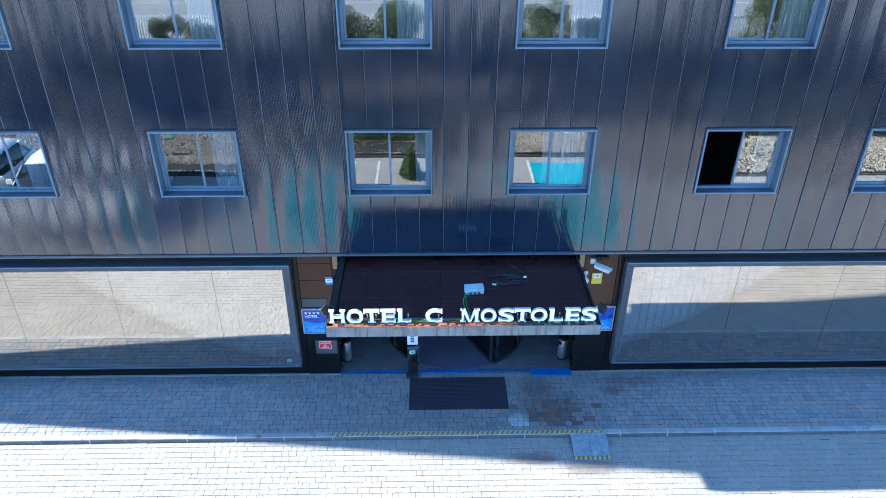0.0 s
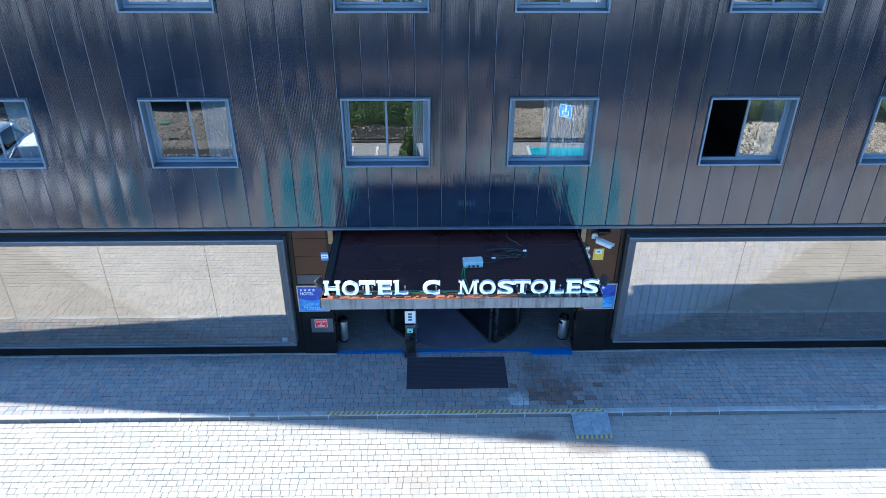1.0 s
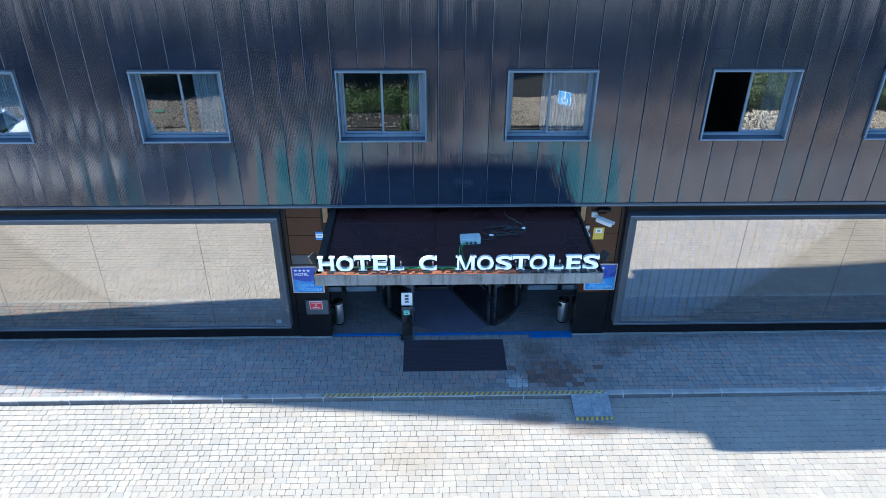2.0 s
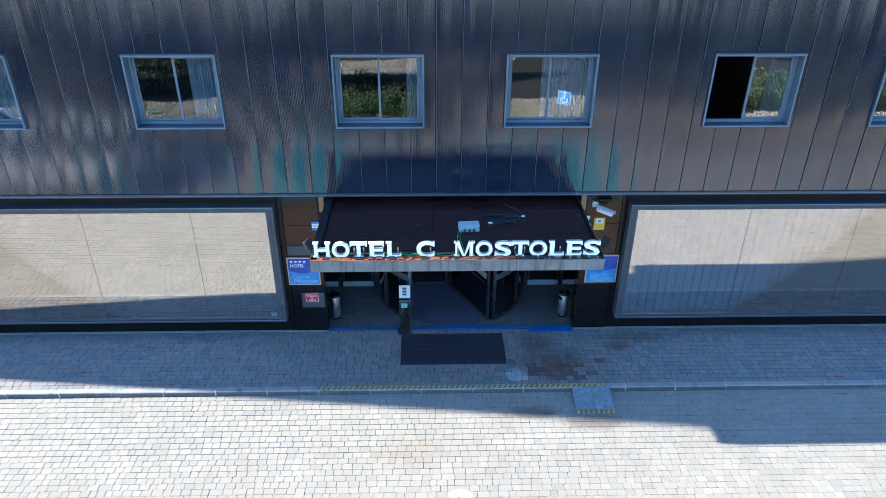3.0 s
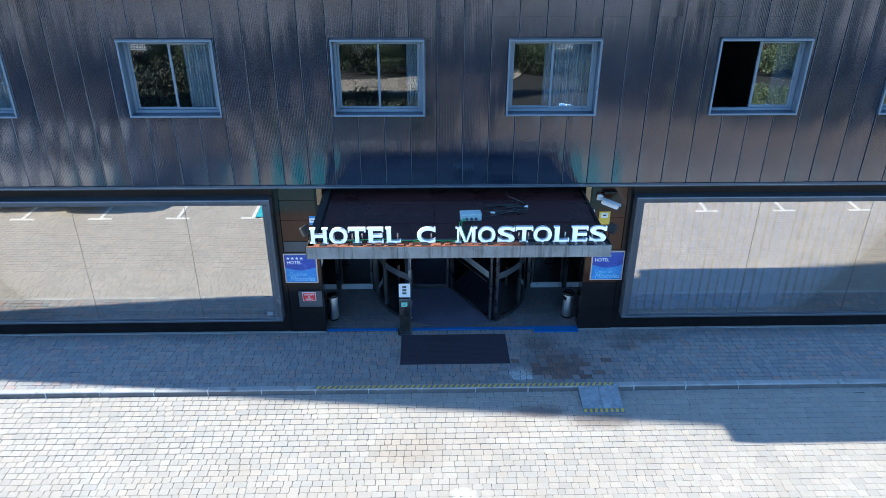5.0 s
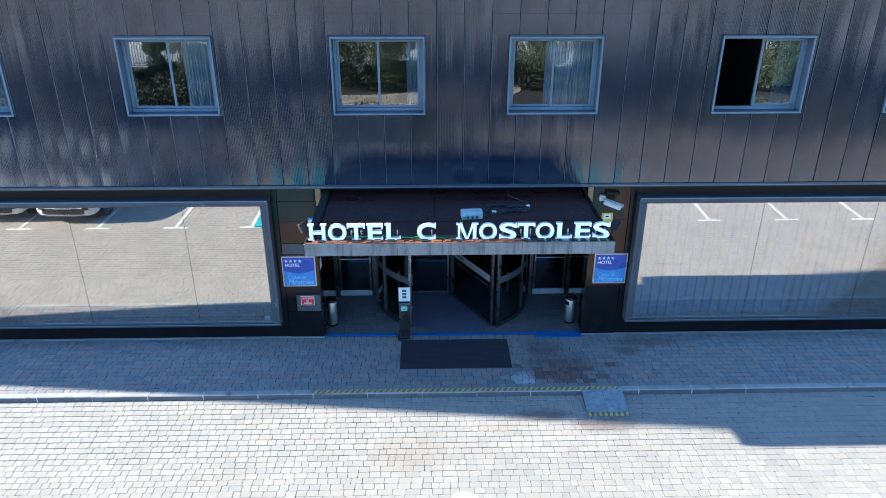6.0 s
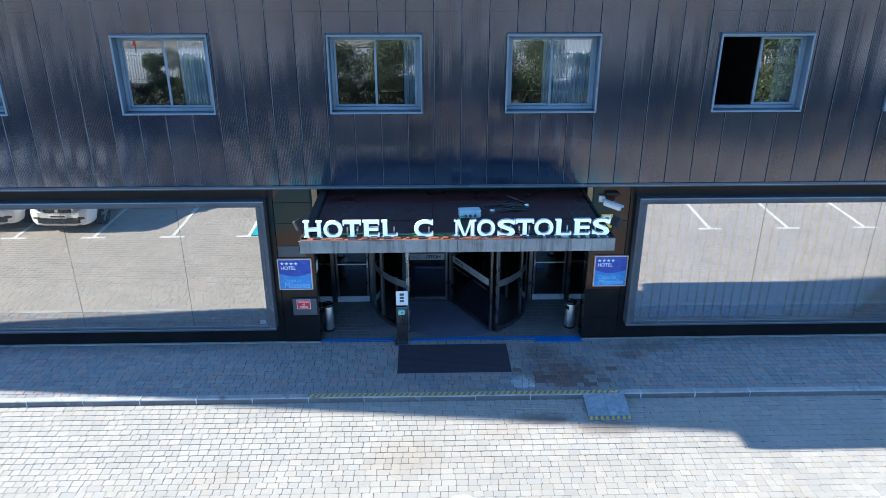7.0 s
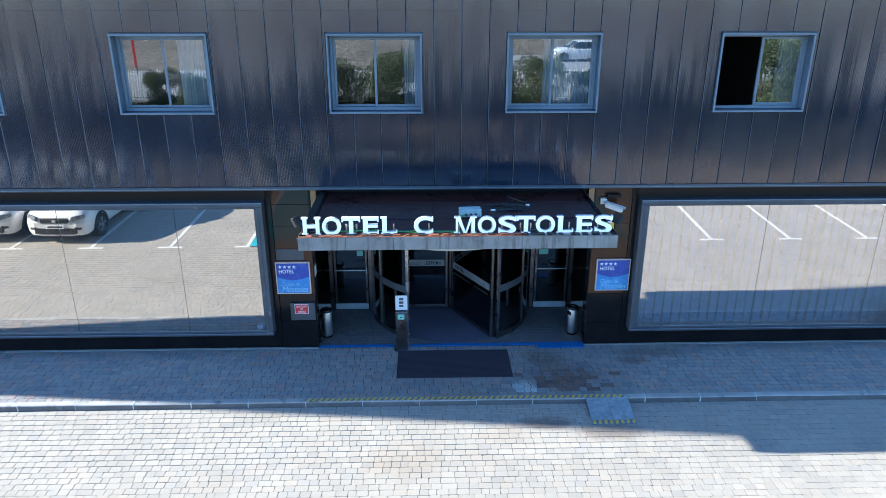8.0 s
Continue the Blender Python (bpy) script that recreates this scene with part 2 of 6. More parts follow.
# The forecourt's paver again, its colour toned darker for the shaded pavement.
PAVER_WALK = surface("shade_toned_paver", (0.220, 0.225, 0.232), (0.280, 0.268, 0.256), scale=2.2, rough=0.88, grain=55, grain_depth=0.14, bump=0.5, bump_dist=0.004, per_piece=0.07, island=0.07, stain=(0.19, 0.155, 0.135), stain_scale=0.8, stain_at=0.62, tints=(((0.330, 0.235, 0.21), 0.5, 0.7), ((0.185, 0.20, 0.225), 0.5, 0.8)), spills_and_glare=WALK_SPILLS)
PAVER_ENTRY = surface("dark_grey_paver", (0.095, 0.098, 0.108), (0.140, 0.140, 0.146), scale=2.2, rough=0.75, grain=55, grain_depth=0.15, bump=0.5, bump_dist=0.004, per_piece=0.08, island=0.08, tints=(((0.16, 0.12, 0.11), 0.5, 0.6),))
PAVER_PALE = surface("paint_splashed_paver", (0.36, 0.40, 0.43), (0.56, 0.58, 0.59), scale=9, rough=0.8, grain=40, grain_depth=0.2, bump=0.4, per_piece=0.15)
PAVER_DARK = surface("oil_darkened_paver", (0.125, 0.095, 0.086), (0.190, 0.140, 0.120), scale=5, rough=0.7, grain=55, grain_depth=0.2, bump=0.5, bump_dist=0.004, per_piece=0.2, island=0.2, tints=(((0.20, 0.130, 0.105), 0.4, 0.7), ((0.105, 0.105, 0.112), 0.5, 0.7)))
# Joint sand toned paler where the forecourt lies in sun.
JOINT_SUN = surface("sun_toned_patchy_joint", (0.050, 0.046, 0.041), (0.29, 0.27, 0.24), scale=5.5, rough=0.95, grain=60, grain_depth=0.35)
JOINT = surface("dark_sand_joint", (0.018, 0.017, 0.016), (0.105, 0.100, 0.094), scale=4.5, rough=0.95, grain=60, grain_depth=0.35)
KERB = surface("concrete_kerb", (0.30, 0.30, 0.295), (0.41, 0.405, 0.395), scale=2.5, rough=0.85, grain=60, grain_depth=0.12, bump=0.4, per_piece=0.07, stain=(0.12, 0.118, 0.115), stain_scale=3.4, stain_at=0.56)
# Kerb face is darker than the top: its shade is put into the colour.
KERB_SHADE_FACE = surface("shade_toned_kerb_face", (0.105, 0.103, 0.104), (0.165, 0.162, 0.160), scale=2.0, rough=0.85, grain=60, grain_depth=0.2, bump=0.4, per_piece=0.12, stain=(0.30, 0.295, 0.285), stain_scale=5.0, stain_at=0.60)
HAZARD_GREY = surface("worn_grey_marking", (0.13, 0.16, 0.22), (0.20, 0.23, 0.29), scale=8, rough=0.7, stain=(0.22, 0.215, 0.21), stain_scale=9, stain_at=0.62)
BLUE_PAINT = surface("worn_blue_paint", (0.020, 0.095, 0.33), (0.035, 0.14, 0.43), scale=5, rough=0.5, grain=60, grain_depth=0.15, stain=(0.22, 0.27, 0.33), stain_scale=7, stain_at=0.66)
CARPET = surface("blue_grey_carpet", (0.072, 0.073, 0.118), (0.096, 0.096, 0.148), scale=3, rough=0.95, grain=150, grain_depth=0.25, bump=0.5)
MAT = surface("dark_ribbed_mat", (0.026, 0.023, 0.036), (0.038, 0.034, 0.050), scale=3, rough=0.9, grain=90, grain_depth=0.3, bump=0.6)
YELLOW = surface("worn_yellow_paint", (0.60, 0.42, 0.07), (0.72, 0.53, 0.11), scale=8, rough=0.7, stain=(0.30, 0.26, 0.18), stain_scale=10, stain_at=0.60)
TREAD = surface("ramp_sheet", (0.46, 0.51, 0.57), (0.62, 0.67, 0.72), scale=7, rough=0.38, metal=0.08, grain=14, grain_depth=0.14, bump=0.35, bump_dist=0.02, stain=(0.78, 0.83, 0.88), stain_scale=5, stain_at=0.56)
WHITE_PAINT = surface("white_road_paint", (0.57, 0.56, 0.54), (0.70, 0.69, 0.66), scale=4, rough=0.75, grain=70, grain_depth=0.12, stain=(0.42, 0.38, 0.33), stain_scale=5, stain_at=0.66)
TEAL = surface("teal_bay_paint", (0.042, 0.31, 0.38), (0.055, 0.38, 0.45), scale=2, rough=0.7, grain=60, grain_depth=0.12, stain=(0.16, 0.36, 0.42), stain_scale=4, stain_at=0.68)
ASPHALT = surface("grey_asphalt", (0.26, 0.26, 0.262), (0.33, 0.328, 0.322), scale=0.4, rough=0.92, grain=30, grain_depth=0.2)
DIRT = surface("dry_earth", (0.17, 0.145, 0.115), (0.29, 0.25, 0.20), scale=0.25, rough=0.95, grain=2.6, grain_depth=0.75, bump=1.0, bump_dist=0.35, stain=(0.055, 0.06, 0.035), stain_scale=0.5, stain_at=0.52)
STONE = surface("pale_gravel_stone", (0.32, 0.275, 0.22), (0.46, 0.40, 0.33), scale=1.2, rough=0.9, grain=30, grain_depth=0.2, island=0.4)
# Soil colour is lowered to stand in for shade on the bank.
GRAVEL_BED = surface("shade_toned_soil_bed", (0.015, 0.015, 0.014), (0.029, 0.028, 0.026), scale=7, rough=0.95, grain=18, grain_depth=0.5, bump=1.0, bump_dist=0.05)
LEAF = surface("green_leaf", (0.045, 0.085, 0.022), (0.085, 0.135, 0.040), scale=1.5, rough=0.6, island=0.45, bump=0.0)
LEAF_DARK = surface("dark_leaf", (0.018, 0.026, 0.012), (0.036, 0.046, 0.022), scale=1.2, rough=0.65, island=0.5, bump=0.0)
LEAF_OLIVE = surface("olive_leaf", (0.055, 0.080, 0.036), (0.095, 0.122, 0.060), scale=1.2, rough=0.6, island=0.45, bump=0.0)
BARK = surface("bark", (0.09, 0.07, 0.05), (0.14, 0.11, 0.085), scale=6, rough=0.9, bump=0.8, bump_dist=0.02)
FENCE_WHITE = surface("white_fence_paint", (0.70, 0.69, 0.66), (0.8, 0.79, 0.76), rough=0.6)
CAR_WHITE = surface("white_car_paint", (0.74, 0.74, 0.74), (0.79, 0.79, 0.79), rough=0.18, bump=0.0, grain_depth=0.02)
CAR_GLASS = surface("dark_car_glass", (0.012, 0.013, 0.015), (0.02, 0.021, 0.023), rough=0.05, bump=0.0, spec=0.8)
CAR_BLACK = surface("black_car_trim", (0.015, 0.015, 0.016), (0.025, 0.025, 0.026), rough=0.5)
RUBBER = surface("tyre_rubber", (0.018, 0.018, 0.019), (0.028, 0.028, 0.029), rough=0.85)
LAMP_LENS = surface("clear_headlight_lens", (0.10, 0.11, 0.125), (0.30, 0.32, 0.35), scale=12, rough=0.08, bump=0.0)
BLIND = surface("blue_grey_blind_fabric", (0.27, 0.42, 0.70), (0.33, 0.48, 0.76), scale=3, rough=0.9, grain=80, grain_depth=0.08)
SIGN_BLUE = surface("blue_sign_face", (0.055, 0.22, 0.60), (0.09, 0.30, 0.68), scale=3, rough=0.25, bump=0.0)
SIGN_DEEP = surface("deep_blue_sign_face", (0.025, 0.060, 0.36), (0.035, 0.085, 0.43), scale=3, rough=0.25, bump=0.0)
SIGN_PALE = surface("pale_blue_lettering", (0.28, 0.58, 0.80), (0.34, 0.64, 0.85), rough=0.3, bump=0.0)
SIGN_WHITE = surface("white_lettering", (0.80, 0.81, 0.82), (0.85, 0.86, 0.87), rough=0.35, bump=0.0, grain_depth=0.03)
SIGN_EDGE = surface("pale_copper_edge", (0.62, 0.50, 0.42), (0.72, 0.60, 0.52), rough=0.35, metal=0.3, bump=0.0)
SIGN_EDGE_GREY = surface("satin_kick_plate", (0.50, 0.53, 0.57), (0.60, 0.63, 0.67), rough=0.35, metal=0.2, bump=0.03)
SIGN_RED = surface("red_sign", (0.55, 0.025, 0.03), (0.65, 0.04, 0.045), rough=0.35, bump=0.0)
SIGN_YELLOW = surface("yellow_sign", (0.66, 0.46, 0.05), (0.74, 0.53, 0.08), rough=0.35, bump=0.0)
CCTV = surface("white_camera_plastic", (0.66, 0.66, 0.65), (0.76, 0.76, 0.75), rough=0.4, bump=0.0)
BOX_PLASTIC = surface("weathered_grey_plastic", (0.46, 0.58, 0.59), (0.56, 0.67, 0.68), scale=8, rough=0.55, stain=(0.38, 0.38, 0.36), stain_scale=9)
CABLE_BLACK = surface("dark_cable", (0.018, 0.024, 0.024), (0.030, 0.038, 0.037), rough=0.5)
LID_GREEN = surface("dull_green_plastic", (0.06, 0.20, 0.13), (0.09, 0.26, 0.17), rough=0.6, bump=0.0)
CABLE_GREEN = surface("green_cable", (0.06, 0.30, 0.08), (0.12, 0.42, 0.14), rough=0.5)
WOOD = surface("raw_timber", (0.30, 0.18, 0.085), (0.40, 0.25, 0.12), scale=5, rough=0.75)
MINT = surface("mint_label", (0.28, 0.62, 0.52), (0.34, 0.68, 0.58), rough=0.4, bump=0.0)


# ---------------------------------------------------------------- building blocks
def box(bm, x0, x1, y0, y1, z0, z1, bevel=0.0, seg=1):
    """Adds a box to a bmesh, with bevelled edges if wanted."""
    if bevel:
        b = bmesh.new()
        box(b, x0, x1, y0, y1, z0, z1)
        bmesh.ops.bevel(b, geom=b.edges[:], offset=bevel, segments=seg, affect="EDGES")
        join(bm, b)
        return bm
    v = [bm.verts.new((x, y, z)) for z in (z0, z1) for x, y in ((x0, y0), (x1, y0), (x1, y1), (x0, y1))]
    for f in ((3, 2, 1, 0), (4, 5, 6, 7), (0, 1, 5, 4), (1, 2, 6, 5), (2, 3, 7, 6), (3, 0, 4, 7)):
        bm.faces.new([v[i] for i in f])
    return bm


def join(bm, other, m=None):
    """Copies another bmesh into bm, moved by m, and frees it."""
    made = [bm.verts.new(m @ v.co if m else v.co) for v in other.verts]
    other.verts.index_update()
    for f in other.faces:
        g = bm.faces.new([made[v.index] for v in f.verts])
        g.smooth, g.material_index = f.smooth, f.material_index
    other.free()
    return bm


def boxed(*args, **kw):
    return box(bmesh.new(), *args, **kw)


def rod(a, b, r, sides=12, r2=None):
    """A bmesh of a round bar from a to b."""
    bm = bmesh.new()
    a, b = Vector(a), Vector(b)
    d = b - a
    bmesh.ops.create_cone(bm, cap_ends=True, segments=sides, radius1=r, radius2=r if r2 is None else r2, depth=d.length)
    m = Matrix.Translation((a + b) / 2) @ d.to_track_quat("Z", "Y").to_matrix().to_4x4()
    bmesh.ops.transform(bm, matrix=m, verts=bm.verts)
    for f in bm.faces:
        f.smooth = len(f.verts) == 4
    return bm


def lathe(profile, sides=32):
    """A bmesh turned round z from (radius, height) pairs."""
    bm = bmesh.new()
    rings = [[bm.verts.new((r * math.cos(2 * math.pi * i / sides), r * math.sin(2 * math.pi * i / sides), z)) for i in range(sides)] for r, z in profile]
    for a, b in zip(rings, rings[1:]):
        for i in range(sides):
            bm.faces.new((a[i], a[(i + 1) % sides], b[(i + 1) % sides], b[i])).smooth = True
    bm.faces.new(rings[-1])
    bm.faces.new(rings[0][::-1])
    return bm


def arc_wall(cx, cy, r0, r1, a0, a1, z0, z1, n=18):
    """A bmesh of a curved wall between two radii, angles in degrees."""
    bm = bmesh.new()
    cols = []
    for i in range(n + 1):
        a = radians(a0 + (a1 - a0) * i / n)
        cols.append([bm.verts.new((cx + r * math.cos(a), cy + r * math.sin(a), z)) for r, z in ((r0, z0), (r1, z0), (r1, z1), (r0, z1))])
    for p, q in zip(cols, cols[1:]):
        for k in range(4):
            bm.faces.new((p[k], q[k], q[(k + 1) % 4], p[(k + 1) % 4])).smooth = k in (1, 3)
    bm.faces.new(cols[0]), bm.faces.new(cols[-1][::-1])
    bmesh.ops.recalc_face_normals(bm, faces=bm.faces)
    return bm


def tube(points, r, sides=6):
    """A bmesh of a cable through points."""
    bm = bmesh.new()
    pts = [Vector(p) for p in points]
    rings = []
    for i, p in enumerate(pts):
        d = (pts[min(i + 1, len(pts) - 1)] - pts[max(i - 1, 0)]).normalized()
        q = d.to_track_quat("Z", "Y")
        rings.append([bm.verts.new(p + q @ Vector((r * math.cos(2 * math.pi * k / sides), r * math.sin(2 * math.pi * k / sides), 0))) for k in range(sides)])
    for a, b in zip(rings, rings[1:]):
        for k in range(sides):
            bm.faces.new((a[k], a[(k + 1) % sides], b[(k + 1) % sides], b[k])).smooth = True
    bm.faces.new(rings[0][::-1]), bm.faces.new(rings[-1])
    return bm


def spline(points, n=8):
    """Points on a smooth curve through the given ones."""
    p = [Vector(q) for q in points]
    p = [2 * p[0] - p[1]] + p + [2 * p[-1] - p[-2]]
    out = []
    for i in range(1, len(p) - 2):
        for k in range(n):
            t = k / n
            out.append(0.5 * (2 * p[i] + (p[i + 1] - p[i - 1]) * t + (2 * p[i - 1] - 5 * p[i] + 4 * p[i + 1] - p[i + 2]) * t * t + (3 * p[i] - p[i - 1] - 3 * p[i + 1] + p[i + 2]) * t ** 3))
    return out + [p[-2]]


def as_mesh(name, bm, material):
    me = bpy.data.meshes.new(name)
    bm.normal_update()
    for e in bm.edges:
        if len(e.link_faces) == 2 and e.calc_face_angle(0.0) > 0.7:
            e.smooth = False
    bm.to_mesh(me)
    bm.free()
    for mt in material if isinstance(material, (list, tuple)) else [material]:
        me.materials.append(mt)
    return me


def part(name, bm, material, parent, label="", at=None):
    """Links a bmesh as one mesh object under a thing or a part."""
    ob = new(name, as_mesh(name, bm, material))
    ob.parent = parent
    if at is not None:
        ob.matrix_local = at
    return tagged(ob, label)


def piece(name, mesh, parent, at, label=""):
    """An object on shared mesh data, under a thing."""
    ob = new(name, mesh)
    ob.parent = parent
    ob.matrix_local = at
    return tagged(ob, label)


def thing(name, x, y, z, label, category, group="", kind="", rz=0):
    ob = new(name)
    ob.matrix_world = pose(x, y, z, 0, 0, rz)
    ob.empty_display_size = 0.2
    return tagged(ob, label, category, group, kind)


def single(name, bm, material, label, category="", group="", kind="", at=None):
    """A thing or piece of the setting that is one mesh."""
    ob = new(name, as_mesh(name, bm, material))
    if at is not None:
        ob.matrix_world = at
    return tagged(ob, label, category, group, kind)


def sheet(name, verts, faces, material, smooth=False):
    me = bpy.data.meshes.new(name)
    me.from_pydata(verts, [], faces)
    me.materials.append(material)
    if smooth:
        me.polygons.foreach_set("use_smooth", [True] * len(me.polygons))
    return me


def words(text, width, height, depth, bold=0.0, slant=0.0):
    """A bmesh of built-in lettering, standing in the xz plane and facing -y, fitted to a size; origin at its lower left."""
    cu = bpy.data.curves.new("lettering", "FONT")
    cu.body, cu.extrude, cu.offset, cu.resolution_u, cu.shear = text, 0.05, bold, 6, slant
    ob = new("lettering", cu)
    bpy.context.view_layer.update()
    me = bpy.data.meshes.new_from_object(ob.evaluated_get(bpy.context.evaluated_depsgraph_get()))
    bm = bmesh.new()
    bm.from_mesh(me)
    bpy.data.objects.remove(ob), bpy.data.meshes.remove(me), bpy.data.curves.remove(cu)
    lo = [min(v.co[k] for v in bm.verts) for k in range(3)]
    hi = [max(v.co[k] for v in bm.verts) for k in range(3)]
    for v in bm.verts:
        u, w, d = ((v.co[k] - lo[k]) / max(hi[k] - lo[k], 1e-6) for k in range(3))
        v.co = (u * width, depth * (1 - d) - depth, w * height)
    bmesh.ops.recalc_face_normals(bm, faces=bm.faces)
    return bm

# ---------------------------------------------------------------- ground
WALK_Z, ROAD_Z, KERB_Y, LOT_Z = 0.10, 0.0, -1.65, -0.02


def road_z(y):
    """Height of the forecourt paving, which dips to a shallow drainage line in front of the kerb."""
    return ROAD_Z - 0.078 * min(max((KERB_Y - y) / 1.5, 0), 1) + 0.058 * min(max((-3.6 - y) / 2.4, 0), 1)


far = bmesh.new()
bmesh.ops.create_grid(far, x_segments=2, y_segments=2, size=900)
single("ground", far, DIRT, "dry bare earth reaching to the horizon", "ground", kind="structure", at=pose(0, 0, -0.30))


def slab(name, x0, x1, y0, y1, z0, z1, material, label, category="ground", kind="structure"):
    return single(name, boxed(x0, x1, y0, y1, z0, z1), material, label, category, kind=kind)


bed = bmesh.new()
prof = [(y, road_z(y) - 0.006) for y in (-1.64, -1.65, -3.15, -3.6, -6.0, -12.45)] + [(-12.45, -0.28), (-1.64, -0.28)]
near_end, far_end = ([bed.verts.new((x, y, z)) for y, z in prof] for x in (-19, 19))
bed.faces.new(near_end), bed.faces.new(far_end[::-1])
for k in range(len(prof)):
    j = (k + 1) % len(prof)
    bed.faces.new((near_end[k], near_end[j], far_end[j], far_end[k]))
bmesh.ops.recalc_face_normals(bed, faces=bed.faces)
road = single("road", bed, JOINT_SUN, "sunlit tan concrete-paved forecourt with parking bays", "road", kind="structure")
pavement = slab("pavement", -19, 19, -1.60, 0.36, -0.28, WALK_Z - 0.007, JOINT, "concrete-paved pavement along the hotel front, toned darker for shade", "pavement")
entry_floor = slab("floor", -3.05, 3.05, 0.362, 2.2, -0.28, WALK_Z + 0.007, JOINT, "grey paved floor of the recessed entrance", "floor")

# ---------------------------------------------------------------- hotel body
HALF, ROOF_Z, LEFT = 21.0, 14.78, -20.418
COLS = (-9.27, -5.715, -2.142, 0.895, 4.53, 7.61)
WIN_W, SILLS, WIN_H = 1.60, (4.853, 7.67), 1.332
BAND_Z = 3.50


def cells(xs, zs, holes):
    """Rectangles of a wall between the given lines that lie in no hole."""
    for x0, x1 in zip(xs, xs[1:]):
        for z0, z1 in zip(zs, zs[1:]):
            cx, cz = (x0 + x1) / 2, (z0 + z1) / 2
            if not any(a < cx < b and c < cz < d for a, b, c, d in holes):
                yield x0, x1, z0, z1


holes = [(x, x + WIN_W, z, z + WIN_H) for x in COLS for z in SILLS]
wall = bmesh.new()
xs = sorted({LEFT, HALF} | {v for h in holes for v in h[:2]})
zs = sorted({BAND_Z, ROOF_Z} | {v for h in holes for v in h[2:]})
for x0, x1, z0, z1 in cells(xs, zs, holes):
    box(wall, x0, x1, 0.035, 0.34, z0, z1)
single("wall_front", wall, BLACK_MATT, "dark backing wall behind the metal cladding", "wall", kind="structure")
outer = bmesh.new()
box(outer, LEFT, LEFT + 0.3, 0.345, 15.7, 0, ROOF_Z)
box(outer, HALF - 0.3, HALF, 0.345, 15.7, 0, ROOF_Z)
box(outer, LEFT, HALF, 15.7, 16.0, 0, ROOF_Z)
single("wall_outer", outer, GREY_BOX, "plain grey side and rear walls of the hotel", "wall", kind="structure")
# Unseen top storey; its overhang profile is shaped to set a shadow edge.
top = bmesh.new()
prof = ((-0.45, 0.004), (-0.45, 0.35), (-0.42, 1.2), (-0.12, 3.0), (-0.02, 3.6), (-0.45, 3.66), (-0.45, 4.6), (16.0, 4.6), (16.0, 0.004))
lo = [top.verts.new((LEFT, y, ROOF_Z + z)) for y, z in prof]
hi = [top.verts.new((HALF, y, ROOF_Z + z)) for y, z in prof]
top.faces.new(lo), top.faces.new(hi[::-1])
for i in range(len(prof)):
    top.faces.new((lo[i], hi[i], hi[(i + 1) % len(prof)], lo[(i + 1) % len(prof)]))
bmesh.ops.recalc_face_normals(top, faces=top.faces)
single("roof", top, GREY_BOX, "unseen grey top storey and flat roof, overhang shaped for its shadow", "roof", kind="structure")
slabs = bmesh.new()
for z in (3.60, 6.55, 9.37):
    box(slabs, LEFT + 0.3, HALF - 0.3, 0.345, 8.0, z - 0.12, z + 0.12)
single("floor_slabs", slabs, ROOM, "plain concrete storey slabs inside the hotel", "floor", kind="structure")
inner = bmesh.new()
box(inner, LEFT + 0.3, HALF - 0.3, 8.004, 8.2, 0, ROOF_Z)
for x in (-10.4, -6.7, -3.15, 0.17, 3.5, 7.0, 10.2):
    box(inner, x - 0.06, x + 0.06, 0.345, 8.0, 3.724, 6.426)
    box(inner, x - 0.06, x + 0.06, 0.345, 8.0, 6.674, 9.246)
for x in (-3.17, 3.17):
    box(inner, x - 0.05, x + 0.05, 2.30, 8.0, 0.12, 3.476)
single("wall_inner", inner, ROOM, "dim plain partition walls between the hotel rooms", "wall", kind="structure")
single("floor_inner", boxed(LEFT + 0.3, HALF - 0.3, 2.21, 8.0, -0.28, 0.112), LOBBY, "dim dark blue lobby floor inside the hotel", "floor", kind="structure")

# ---------------------------------------------------------------- cladding
PITCH, SEAM0 = 0.467, 0.13
facade = thing("facade", 0, 0, BAND_Z, "dark bronze-grey anodised ribbed metal cladding with upright seams", "facade", kind="structure")


def plate(bm, x0, x1, z0, z1, ribbed=True):
    """One cladding sheet with fine upright ribs, folded back at both sides."""
    g, d = 0.0028, 0.022
    a, b = x0 + g + 0.014, x1 - g - 0.005
    n = max(int((b - a) / 0.0265), 1)
    bow = 0.0075 if ribbed else 0.0045
    prof = [(x0 + g, d)] + [(x0 + g + 0.006 - 0.006 * math.cos(k * math.pi / 6), -0.0075 * math.sin(k * math.pi / 6)) for k in range(6)]
    deep = 0.0015 if ribbed else 0.0005
    steps = ((0.0, 0.0), (0.66, 0.0), (0.83, deep))
    prof += [(a + (b - a) * (i + u) / n, y - bow * (1 - (2 * (i + u) / n - 1) ** 2)) for i in range(n) for u, y in steps] + [(b, 0.0), (x1 - g, 0.004), (x1 - g, d)]
    lo = [bm.verts.new((x, y, z0 + 0.001)) for x, y in prof]
    hi = [bm.verts.new((x, y, z1 - 0.001)) for x, y in prof]
    for i in range(len(prof) - 1):
        bm.faces.new((lo[i], lo[i + 1], hi[i + 1], hi[i])).material_index = 1 if 2 <= i <= 5 else 0


